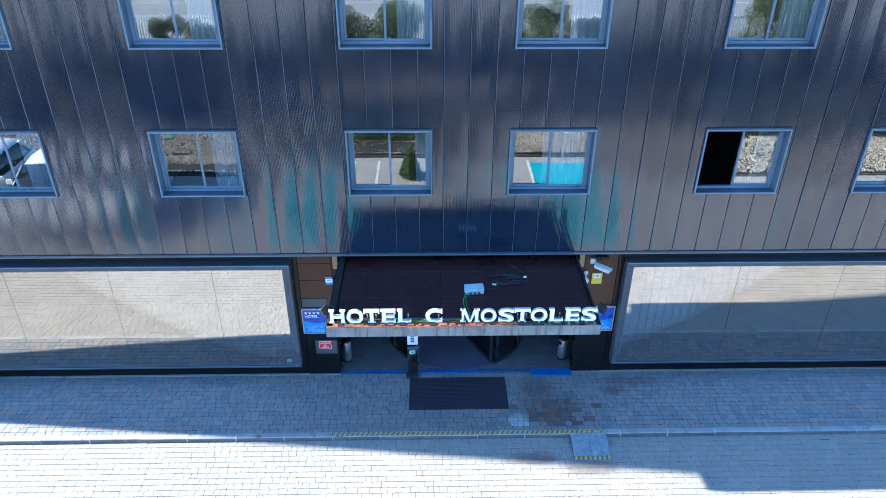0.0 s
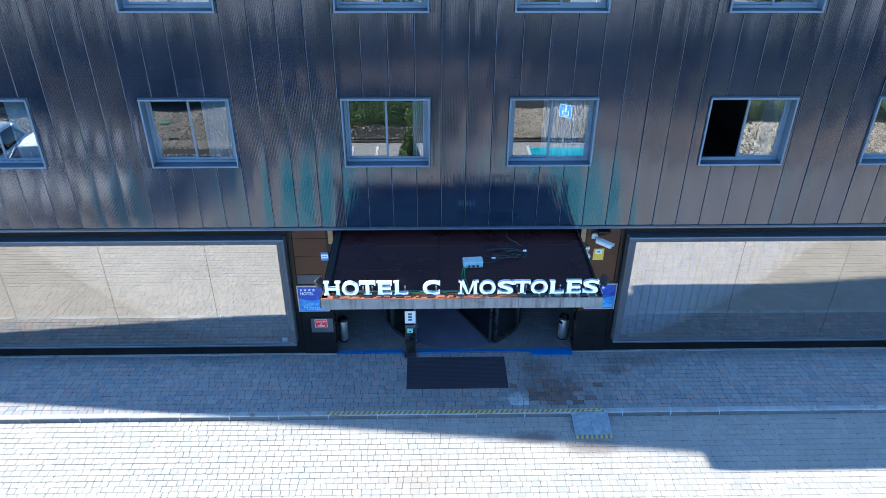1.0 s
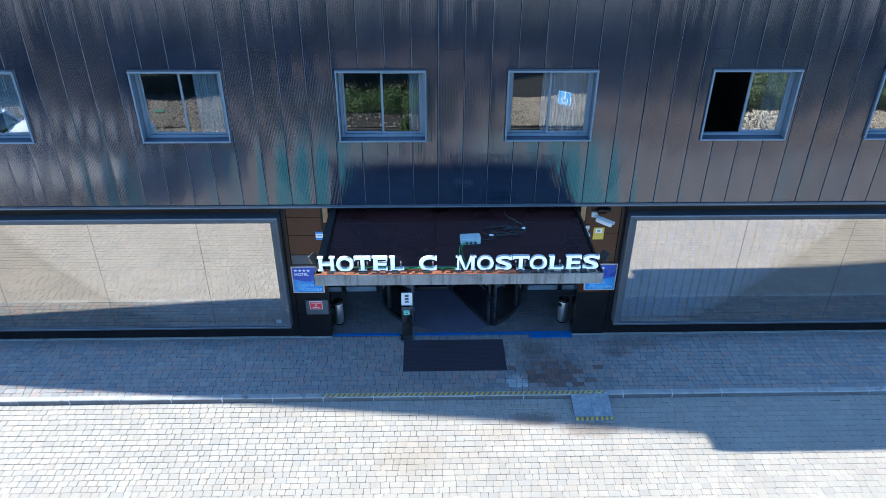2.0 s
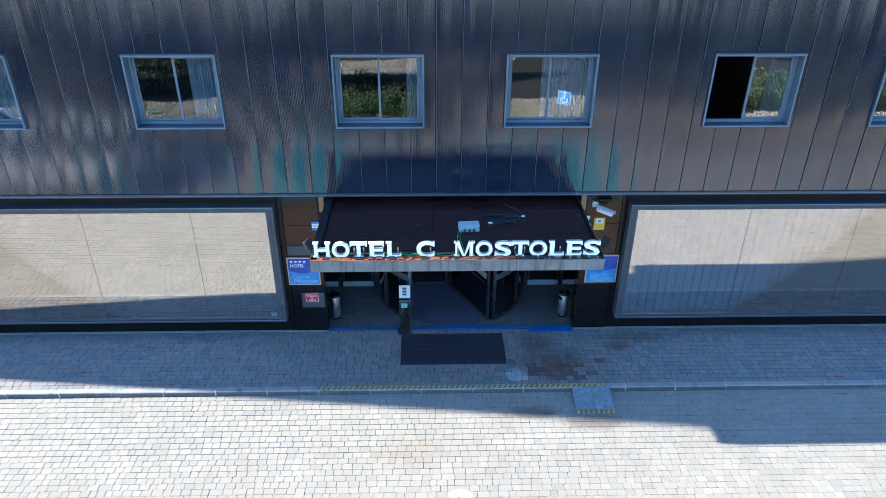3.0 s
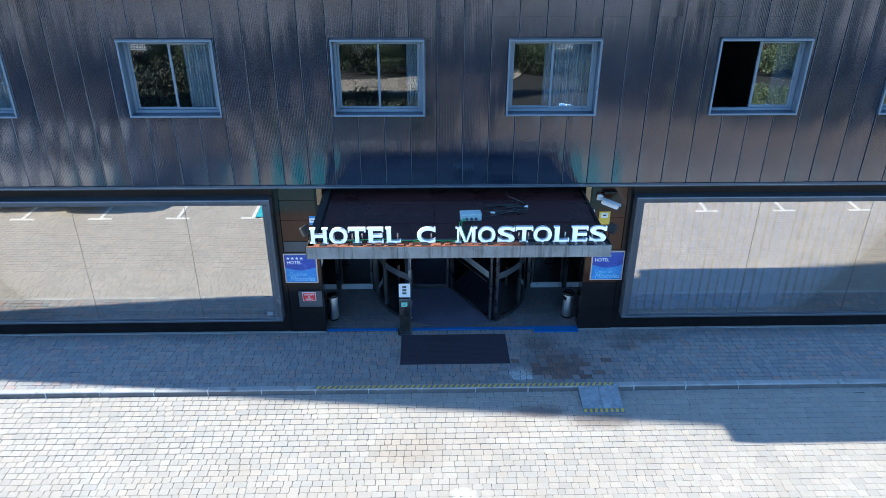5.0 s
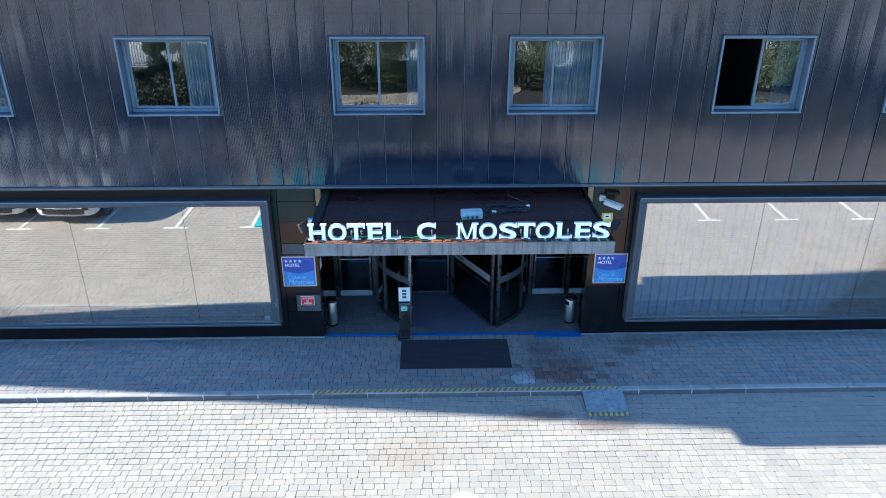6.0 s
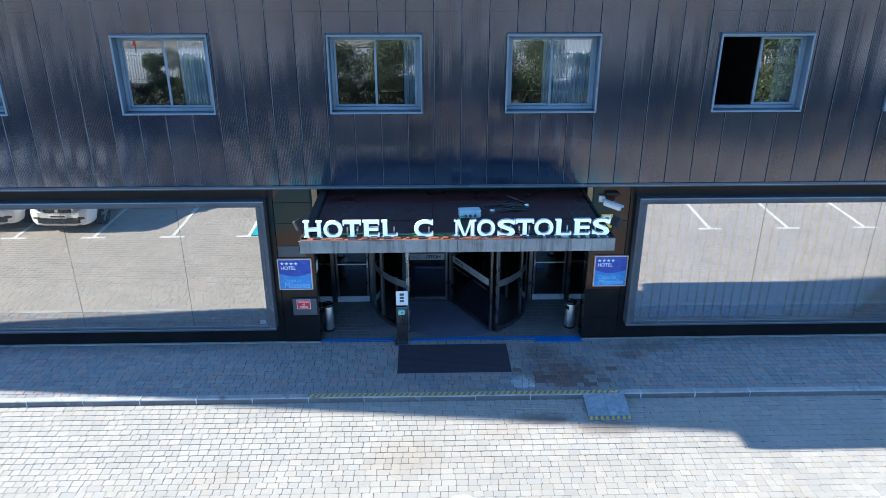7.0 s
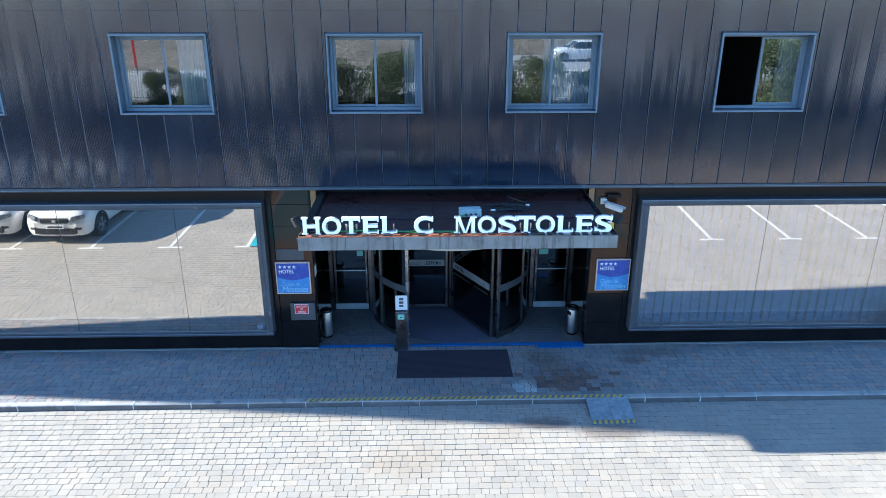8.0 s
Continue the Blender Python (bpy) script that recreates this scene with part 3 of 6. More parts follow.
rng = random.Random(7)
shared = {}
for row, (z0, z1) in enumerate(((BAND_Z + 0.055, 6.55), (6.55, 9.37), (9.37, 10.5))):
    for k in range(-23, 22):
        a, b = SEAM0 + PITCH * k, SEAM0 + PITCH * (k + 1)
        hit = [h for h in holes if h[0] < b - 0.01 and h[1] > a + 0.01 and z0 < h[2] < z1]
        cuts = [(a, b, z0, z1)]
        if hit:
            h = hit[0]
            cuts = [(a, b, z0, h[2] - 0.002), (a, b, h[3] + 0.022, z1)]
            cuts += [(a, h[0] - 0.002, h[2] - 0.008, h[3] + 0.028)] if h[0] - a > 0.03 else []
            cuts += [(h[1] + 0.002, b, h[2] - 0.008, h[3] + 0.028)] if b - h[1] > 0.03 else []
        key = tuple(round(v, 3) for c in cuts for v in (c[0] - a, c[1] - a, c[2] - z0, c[3] - z0)) + (row,)
        if key not in shared:
            bm = bmesh.new()
            for c in cuts:
                plate(bm, c[0] - a, c[1] - a, c[2] - z0, c[3] - z0, not hit)
            shared[key] = as_mesh("cladding_panel", bm, [CLADDING, SEAM_GLINT])
        piece("cladding_panel", shared[key], facade, pose(a, rng.uniform(-0.001, 0.001), z0 - BAND_Z, rng.uniform(-0.10, 0.10), 0, rng.uniform(-0.4, 0.4) if hit else rng.uniform(-0.7, 0.7)))
rest = bmesh.new()
for z0, z1, spans in ((0.0, 6.55, ((-44, -23), (22, 44))), (6.55, 9.37, ((-44, -23), (22, 44))), (9.37, 10.5, ((-44, -23), (22, 44))), (10.5, 12.1, ((-44, 44),)), (12.1, ROOF_Z, ((-44, 44),))):
    for k0, k1 in spans:
        for k in range(k0, k1):
            plate(rest, SEAM0 + PITCH * k, SEAM0 + PITCH * (k + 1), z0 - BAND_Z, z1 - BAND_Z, False)
tagged(part("outer_cladding", rest, [CLADDING, SEAM_GLINT], facade, "the rest of the ribbed metal cladding"), kind="stuff")
trim = thing("trim", 0, 0, BAND_Z, "pale grey metal drip rail under the cladding", "trim", kind="structure")
for i in range(-4, 4):
    x0, x1 = 3.1 * i + 0.9, 3.1 * (i + 1) + 0.9
    bm = boxed(x0, x1 - 0.004, -0.030, 0.02, 0.012, 0.048, 0.004)
    box(bm, x0, x1 - 0.004, -0.018, 0.03, -0.02, 0.010, 0.003)
    part("drip_rail", bm, FRAME_DARK, trim)
    part("rail_lip", boxed(x0 + 0.002, x1 - 0.006, -0.034, -0.0305, 0.004, 0.016), FRAME, trim)
soffit = bmesh.new()
box(soffit, LEFT + 0.3, HALF - 0.3, 0.024, 0.344, BAND_Z - 0.03, BAND_Z - 0.004)
single("soffit", soffit, BLACK, "black soffit under the overhanging cladding", "ceiling", kind="structure")


# ---------------------------------------------------------------- bedroom windows
def bedroom_window(name, start=0.62, open_left=False):
    """A sliding two-leaf window in a deep folded-metal surround; base at the lower left corner, facing -y."""
    w = thing(name, 0, 0, 0, "pale grey sliding window with two panes in a deep metal surround" if not open_left else "pale grey sliding window with one leaf slid open on a dark room", "window", group="bedroom windows", kind="structure")
    W, Hh, F = WIN_W, WIN_H, 0.040
    part("surround_sill", boxed(0.0, W, -0.028, 0.215, 0.001, 0.029, 0.003), SILL, w)
    part("sill_lip", boxed(0, W, -0.046, -0.029, 0, 0.032, 0.003), FRAME, w)
    part("surround_head", boxed(0, W, -0.045, 0.215, Hh - 0.030, Hh, 0.003), JAMB, w)
    part("head_lip", boxed(0, W, -0.060, -0.046, Hh - 0.033, Hh, 0.003), FRAME, w)
    part("surround_flashing", boxed(0.004, W - 0.004, -0.052, -0.004, Hh + 0.002, Hh + 0.020, 0.003), FRAME_DARK, w)
    for x in (0.0, W - 0.030):
        part("surround_jamb", boxed(x + 0.001, x + 0.029, -0.028, 0.215, 0.034, Hh - 0.034, 0.003), JAMB, w)
        part("jamb_lip", boxed(x, x + 0.030, -0.045, -0.029, 0.034, Hh - 0.034, 0.003), FRAME, w)
    fr = part("window_frame", box(box(box(boxed(0.032, W - 0.032, 0.150, 0.212, 0.032, 0.085, 0.004), 0.032, W - 0.032, 0.150, 0.212, Hh - 0.075, Hh - 0.032, 0.004), 0.032, 0.085, 0.152, 0.210, 0.087, Hh - 0.077, 0.004), W - 0.085, W - 0.032, 0.152, 0.210, 0.087, Hh - 0.077, 0.004), FRAME, w)
    mid = W / 2
    leaves = ((0.087, mid + 0.02, 0.186), (mid - 0.02, W - 0.087, 0.160)) if not open_left else ((mid - 0.02, W - 0.10, 0.186), (mid - 0.02, W - 0.087, 0.160))
    for x0, x1, y in leaves:
        b = bmesh.new()
        for a in ((x0, x0 + 0.04, 0.089, Hh - 0.079), (x1 - 0.04, x1, 0.089, Hh - 0.079), (x0 + 0.041, x1 - 0.041, 0.089, 0.128), (x0 + 0.041, x1 - 0.041, Hh - 0.112, Hh - 0.079)):
            box(b, a[0], a[1], y, y + 0.022, a[2], a[3], 0.003)
        leaf = part("sash", b, FRAME, w)
        pane = part("pane", boxed(x0 + 0.042, x1 - 0.042, y + 0.008, y + 0.014, 0.130, Hh - 0.114), WINDOW_GLASS, leaf)
        pane.visible_shadow = False
    folds = bmesh.new()
    n = int(110 * (1 - start)) + 6
    c0, c1 = W * start, W - 0.06
    lo, hi = [], []
    for i in range(n + 1):
        x = c0 + (c1 - c0) * i / n
        y = 0.29 + 0.026 * math.sin(i * 1.45) + 0.014 * math.sin(i * 0.53 + 1)
        lo.append(folds.verts.new((x, y, -0.3))), hi.append(folds.verts.new((x, y, Hh + 0.1)))
    for i in range(n):
        folds.faces.new((lo[i], lo[i + 1], hi[i + 1], hi[i])).smooth = True
    bmesh.ops.solidify(folds, geom=folds.faces[:], thickness=0.003)
    part("curtain", folds, CURTAIN, w, "pale gathered curtain")
    return w


proto = bedroom_window("window_1")
proto_open = bedroom_window("window_2", 0.72, open_left=True)
narrow = bedroom_window("window_3", 0.80)
wide = bedroom_window("window_4", 0.42)
i = 5
for r, z in enumerate(SILLS):
    for c, x in enumerate(COLS):
        if (r, c) == (0, 0):
            proto.matrix_world = pose(x, 0, z)
        elif (r, c) == (0, 4):
            proto_open.matrix_world = pose(x, 0, z)
        elif (r, c) == (0, 2):
            narrow.matrix_world = pose(x, 0, z)
        elif (r, c) == (0, 3):
            wide.matrix_world = pose(x, 0, z)
        else:
            copy_thing(proto, pose(x, 0, z)).name = "window_%d" % i
            i += 1


# ---------------------------------------------------------------- shop-front glazing
def glazing(name, side):
    """A long run of mirror-coated panes in a dark box frame; side -1 or 1."""
    g = thing(name, side * 3.49, 0.055, 0.52, "large mirror-coated ground-floor glazing in a weathered dark grey frame", "window", group="ground-floor glazing", kind="structure")
    L, T, D = 7.9, 2.71, 0.27
    sgn = lambda a, b: (min(side * a, side * b), max(side * a, side * b))
    def bar(nm, a, b, y0, y1, z0, z1, mt=FRAME_DARK, bev=0.006):
        x0, x1 = sgn(a, b)
        return part(nm, boxed(x0, x1, y0, y1, z0, z1, bev), mt, g)
    bar("frame_top", 0, L, 0, D, T - 0.085, T)
    bar("frame_top_inner", 0.074, L, 0.018, D, T - 0.122, T - 0.087)
    bar("frame_bottom", 0, L, 0, D, 0, 0.052)
    bar("frame_bottom_inner", 0.074, L, 0.018, D, 0.054, 0.094)
    # Paler strip paints the sky light that catches the frame's top face.
    bar("top_edge", 0.004, L, -0.007, -0.001, T - 0.024, T - 0.005, FRAME, 0.002)
    bar("bottom_edge", 0.004, L, -0.007, -0.001, 0.036, 0.050, FRAME, 0.002)
    bar("frame_side", 0, 0.072, 0.002, D, 0.054, T - 0.087)
    bar("frame_side_inner", 0.074, 0.150, 0.018, D, 0.096, T - 0.124)
    marks = [0.152, 1.61 if side < 0 else 2.40, 3.73 if side < 0 else 4.60, 5.85 if side < 0 else 6.75, L]
    for a, b in zip(marks, marks[1:]):
        x0, x1 = sgn(a + 0.004, b - 0.004)
        p = part("pane", boxed(x0, x1, 0.024, 0.034, 0.096, T - 0.124), MIRROR_GLASS, g)
        p.visible_shadow = False
    for m in marks[1:-1]:
        bar("sealant_joint", m - 0.0032, m + 0.0032, 0.028, 0.040, 0.096, T - 0.124, BLACK_MATT, 0.0)
    if side > 0:
        slat = as_mesh("blind_slat", boxed(-0.084, 0.084, -0.002, 0.002, 0.02, T - 0.02), BLIND)
        srnd = random.Random(17)
        for i in range(42):
            piece("blind_slat", slat, g, pose(0.24 + 0.182 * i, 0.20, 0, 0, 0, 14 + srnd.gauss(0, 6)))
    else:
        part("blind", boxed(-L, -0.13, 0.30, 0.31, 0.0, T), SCREEN, g, "grey roller blind behind the glass")
    return g


glazing("window_20", -1)
single("glass_sticker", boxed(-3.80, -3.69, 0.0745, 0.0785, 0.66, 0.75), FRAME, "small pale sticker low on the glazing", "sticker")
glazing("window_21", 1)
for side in (-1, 1):
    a, b = sorted((side * 2.67, side * 20.3))
    bm = boxed(a, b, 0.33, 0.36, -0.2, 0.56)
    single("baseboard", bm, BLACK, "black plinth under the ground-floor glazing", "baseboard", kind="structure")
    a, b = sorted((side * 3.36, side * 20.3))
    single("trim_band", boxed(a, b, 0.27, 0.36, 3.20, BAND_Z - 0.032), BAND_DARK, "dark brown panel band above the glazing", "trim", kind="structure")
    a, b = sorted((side * 11.2, side * 20.3))
    single("wall_plain", boxed(a, b, 0.27, 0.329, 0.0, 3.19), PANEL, "plain dark brown wall panels", "wall", kind="structure")
    single("trim_sill", boxed(*sorted((side * 2.67, side * 18.0)), 0.27, 0.329, WALK_Z - 0.02, WALK_Z + 0.012, 0.004), KERB, "thin concrete strip at the foot of the wall", "trim", kind="structure")

# ---------------------------------------------------------------- entrance flanks
for side in (-1, 1):
    f = thing("wall_flank", side * 3.02, 0.29, WALK_Z, "dark brown gloss wall panels beside the entrance", "wall", group="entrance flanks", kind="structure")
    zs = (0.02, 0.62, 1.21, 1.78, 2.60, 3.02, 3.365) if side < 0 else (0.02, 0.50, 1.14, 2.60, 3.365)
    for z0, z1 in zip(zs, zs[1:]):
        part("panel", boxed(-0.345, 0.345, 0.0, 0.035, z0 + 0.003, z1 - 0.003, 0.002), PANEL if z0 > 1.0 else BLACK, f)
    part("backing", boxed(-0.35, 0.35, 0.037, 0.07, 0, 3.365), BLACK_MATT, f)
    # Black strip stands in for the shadow in the gap beside the glazing.
    part("edge_strip", boxed(*sorted((side * 0.352, side * 0.46)), -0.02, 0.05, 0.4, 3.365), BLACK, f)
    r = bmesh.new()
    box(r, *sorted((side * 2.672, side * 2.72)), 0.364, 0.62, WALK_Z, 2.95)
    box(r, *sorted((side * 3.06, side * 3.16)), 0.364, 2.20, WALK_Z, 2.95)
    single("wall_return", r, BLACK, "black gloss side wall of the recessed entrance", "wall", kind="structure")
    single("timber_board", boxed(*sorted((side * 2.50, side * 2.60)), 0.10, 0.14, 3.10, 3.455, 0.004), WOOD, "raw timber board closing the gap above the canopy", "board", group="timber boards")
single("ceiling", boxed(-3.06, 3.06, 0.364, 2.2, 2.954, 3.1), BLACK, "black ceiling of the recessed entrance", "ceiling", kind="structure")
single("wall_lintel", boxed(-2.67, 2.67, 0.27, 0.36, 2.80, 3.468), BLACK, "black lintel above the entrance", "wall", kind="structure")


def plaque(side, x, z):
    """A square backlit-style hotel plaque with four stars."""
    p = thing("hotel_plaque", x, 0.288, z, "square blue plaque with four white stars in a pale copper frame", "sign", group="hotel plaques")
    S = 0.66
    part("case", boxed(-S / 2, S / 2, -0.050, -0.001, 0, S, 0.004), SIGN_EDGE, p)
    lower = boxed(-S / 2 + 0.022, S / 2 - 0.022, -0.0545, -0.0505, 0.022, 0.36)
    part("lower_face", lower, SIGN_BLUE, p, "bright blue lower half")
    upper = boxed(-S / 2 + 0.022, S / 2 - 0.022, -0.0545, -0.0505, 0.361, S - 0.022)
    part("upper_face", upper, SIGN_DEEP, p, "deep blue upper half")
    wave = bmesh.new()
    n, lo, hi = 16, [], []
    for i in range(n + 1):
        u = i / n
        xx = -S / 2 + 0.023 + (S - 0.046) * u
        lo.append(wave.verts.new((xx, -0.0556, 0.366 - 0.075 * math.sin(math.pi * u)))), hi.append(wave.verts.new((xx, -0.0556, 0.372)))
    for i in range(n):
        wave.faces.new((lo[i], lo[i + 1], hi[i + 1], hi[i]))
    hull = lo + hi[::-1]
    back = [wave.verts.new((v.co.x, -0.0546, v.co.z)) for v in hull]
    for i in range(len(hull)):
        j = (i + 1) % len(hull)
        wave.faces.new((hull[j], hull[i], back[i], back[j]))
    bmesh.ops.recalc_face_normals(wave, faces=wave.faces)
    part("curved_band", wave, SIGN_DEEP, p)
    for i in range(4):
        star = bmesh.new()
        pts = []
        for k in range(10):
            r = 0.040 if k % 2 == 0 else 0.017
            a = math.pi / 2 + k * math.pi / 5
            pts.append((r * math.cos(a), r * math.sin(a)))
        front = [star.verts.new((u, -0.0575, v)) for u, v in pts]
        back = [star.verts.new((u, -0.0548, v)) for u, v in pts]
        star.faces.new(front)
        for k in range(10):
            star.faces.new((front[k], back[k], back[(k + 1) % 10], front[(k + 1) % 10]))
        bmesh.ops.recalc_face_normals(star, faces=star.faces)
        part("star", star, SIGN_WHITE, p, at=pose(-0.235 + 0.088 * i, 0, 0.565))
    part("lettering_hotel", words("HOTEL", 0.29, 0.075, 0.003, 0.012), SIGN_WHITE, p, at=pose(-0.262, -0.0548, 0.435))
    part("lettering_city", words("Ciudad de", 0.35, 0.085, 0.002, -0.004, 0.3), SIGN_PALE, p, at=pose(-0.235, -0.0548, 0.165))
    part("lettering_name", words("Móstoles", 0.50, 0.115, 0.002, 0.0, 0.25), SIGN_PALE, p, at=pose(-0.225, -0.0548, 0.045))
    return p


plaque(-1, -3.06, 1.325)
plaque(1, 3.12, 1.325)

hyd = thing("hydrant_cabinet", -2.925, 0.288, 0.75, "grey wall cabinet with a red and white notice", "cabinet")
part("case", boxed(-0.24, 0.24, -0.045, -0.001, 0, 0.37, 0.006), GREY_BOX, hyd)
part("notice_plate", boxed(-0.155, 0.115, -0.050, -0.0455, 0.145, 0.355, 0.002), SIGN_WHITE, hyd, "white notice border")
part("notice_face", boxed(-0.145, 0.105, -0.0525, -0.0503, 0.155, 0.345), SIGN_RED, hyd, "red notice with white words")
for t, w, z in (("USO EXCLUSIVO", 0.21, 0.285), ("DE", 0.04, 0.228), ("BOMBEROS", 0.15, 0.172)):
    part("lettering", words(t, w, 0.038, 0.002, 0.01), SIGN_WHITE, hyd, at=pose(-0.02 - w / 2, -0.0527, z))
single("blank_plate", boxed(-3.36, -2.83, 0.272, 0.287, 2.02, 2.24, 0.003), GREY_BOX, "blank grey metal plate above the plaque", "plate")
ys = thing("warning_sign", 2.96, 0.287, 2.56, "yellow surveillance notice with a small white panel", "sign")
part("plate", boxed(-0.11, 0.11, -0.006, -0.001, 0, 0.28, 0.002), SIGN_YELLOW, ys)
part("picture_panel", boxed(-0.07, 0.07, -0.0085, -0.0065, 0.15, 0.255), SIGN_WHITE, ys)
part("symbol", boxed(-0.035, 0.03, -0.0105, -0.009, 0.19, 0.215, 0.0), BLACK, ys)
bs = thing("small_sign", -2.735, 0.287, 2.60, "small blue and white notice", "sign")
part("plate", boxed(-0.075, 0.075, -0.006, -0.001, 0, 0.19, 0.002), SIGN_WHITE, bs)
for z0, z1 in ((0.0, 0.05), (0.145, 0.19)):
    part("blue_band", boxed(-0.075, 0.075, -0.0085, -0.0065, z0, z1), SIGN_BLUE, bs)
part("line", boxed(-0.05, 0.05, -0.0085, -0.0065, 0.09, 0.105), SIGN_BLUE, bs)

cc = thing("security_camera", 2.86, 0.287, 3.12, "white bullet security camera on a wall bracket", "camera")
part("bracket_plate", boxed(-0.10, 0.02, -0.06, -0.001, -0.02, 0.10, 0.006), CCTV, cc)
part("arm", rod((-0.03, -0.05, 0.02), (0.02, -0.16, 0.0), 0.018), CCTV, cc)
part("housing", boxed(-0.17, 0.17, -0.055, 0.055, -0.045, 0.045, 0.018, 2), CCTV, cc, at=pose(0.12, -0.22, -0.03, 0, 14, -22))
part("sunshade", boxed(-0.18, 0.20, -0.064, 0.064, 0.047, 0.056, 0.003), CCTV, cc, at=pose(0.12, -0.22, -0.03, 0, 14, -22))
part("lens", rod((0.166, 0, 0), (0.178, 0, 0), 0.036), CAR_GLASS, cc, at=pose(0.12, -0.22, -0.03, 0, 14, -22))
part("cable", tube(spline([(-0.05, -0.03, 0.08), (0.03, -0.10, 0.10), (0.06, -0.16, 0.03)]), 0.006), CABLE_BLACK, cc)
c2 = thing("dome_camera", 2.72, 0.287, 2.80, "small white camera on a jointed bracket", "camera")
part("bracket", boxed(-0.05, 0.03, -0.05, -0.001, 0.02, 0.10, 0.008), CCTV, c2)
part("joint", rod((-0.01, -0.05, 0.05), (-0.03, -0.12, 0.0), 0.02), CCTV, c2)
part("housing", boxed(-0.05, 0.05, -0.05, 0.05, -0.08, 0.06, 0.018, 2), CCTV, c2, at=pose(-0.03, -0.15, -0.06, 25, 0, 20))
fl = thing("floodlight_bracket", 3.0, 0.287, 3.24, "black floodlight bracket high on the wall", "lamp")
part("head", boxed(-0.13, 0.13, -0.10, -0.001, 0, 0.06, 0.012), BLACK, fl)

# ---------------------------------------------------------------- canopy
CZ = 3.34
can = thing("canopy", 0, 0.0, CZ, "flat maroon sheet-metal entrance canopy with a streaked zinc fascia", "canopy")
for a, b in ((-2.30, -0.392), (-0.388, 2.38)):
    for y0, y1 in ((-0.418, 0.26), (-1.298, -0.422), (-2.02, -1.302)):
        bm = boxed(a, b, y0, y1, -0.05, 0.012, 0.004)
        box(bm, a, b, y0 - 0.001, y0 + 0.018, 0.0125, 0.022, 0.003)
        part("roof_sheet", bm, ROOF, can)
part("deck", boxed(-2.42, 2.41, -2.20, 0.26, -0.15, -0.055), BLACK, can)
for side, x0, x1 in ((-1, -2.46, -2.305), (1, 2.385, 2.44)):
    part("side_flashing", boxed(x0, x1, -2.235, 0.20, -0.15, 0.040, 0.006), BLACK, can)
    part("flashing_lip", boxed(x0 + 0.02, x1 - 0.02, -2.22, 0.19, 0.0405, 0.060, 0.004), BLACK_MATT, can)
for x0, x1 in ((-2.44, -1.72), (-1.716, -1.0), (-0.996, -0.02), (-0.016, 0.96), (0.964, 1.70), (1.704, 2.43)):
    part("fascia_plate", boxed(x0, x1, -2.262, -2.236, -0.155, 0.050, 0.003), ZINC, can)
for x0, x1, mt in ((-2.30, 0.95, RUST), (0.954, 2.38, BLACK_MATT)):
    part("gutter", boxed(x0, x1, -2.234, -2.03, -0.05, 0.030), mt, can)
for x0, x1, mt in ((-2.43, 1.02, RUST), (1.024, 2.42, STEEL_DARK)):
    part("gutter_lip", boxed(x0, x1, -2.258, -2.120, 0.051, 0.060, 0.002), mt, can)
crng = random.Random(3)
for i in range(26):
    x = -2.22 + i * 0.178 + crng.uniform(-0.03, 0.03)
    part("gutter_clip", boxed(x, x + crng.uniform(0.05, 0.13), -2.235, -2.15, 0.0605, 0.0605 + crng.uniform(0.006, 0.022), 0.002), RUST if i % 3 and x < 0.9 else BLACK_MATT, can)

# letters: left and right edge
LETTERS = (("H", -2.39, -2.10), ("O", -2.08, -1.79), ("T", -1.78, -1.50), ("E", -1.48, -1.22), ("L", -1.19, -0.94), ("C", -0.685, -0.39),
           ("M", -0.07, 0.275), ("O", 0.29, 0.57), ("S", 0.605, 0.88), ("T", 0.89, 1.17), ("O", 1.18, 1.475), ("L", 1.50, 1.76), ("E", 1.787, 2.055), ("S", 2.085, 2.355))
LH = 0.285


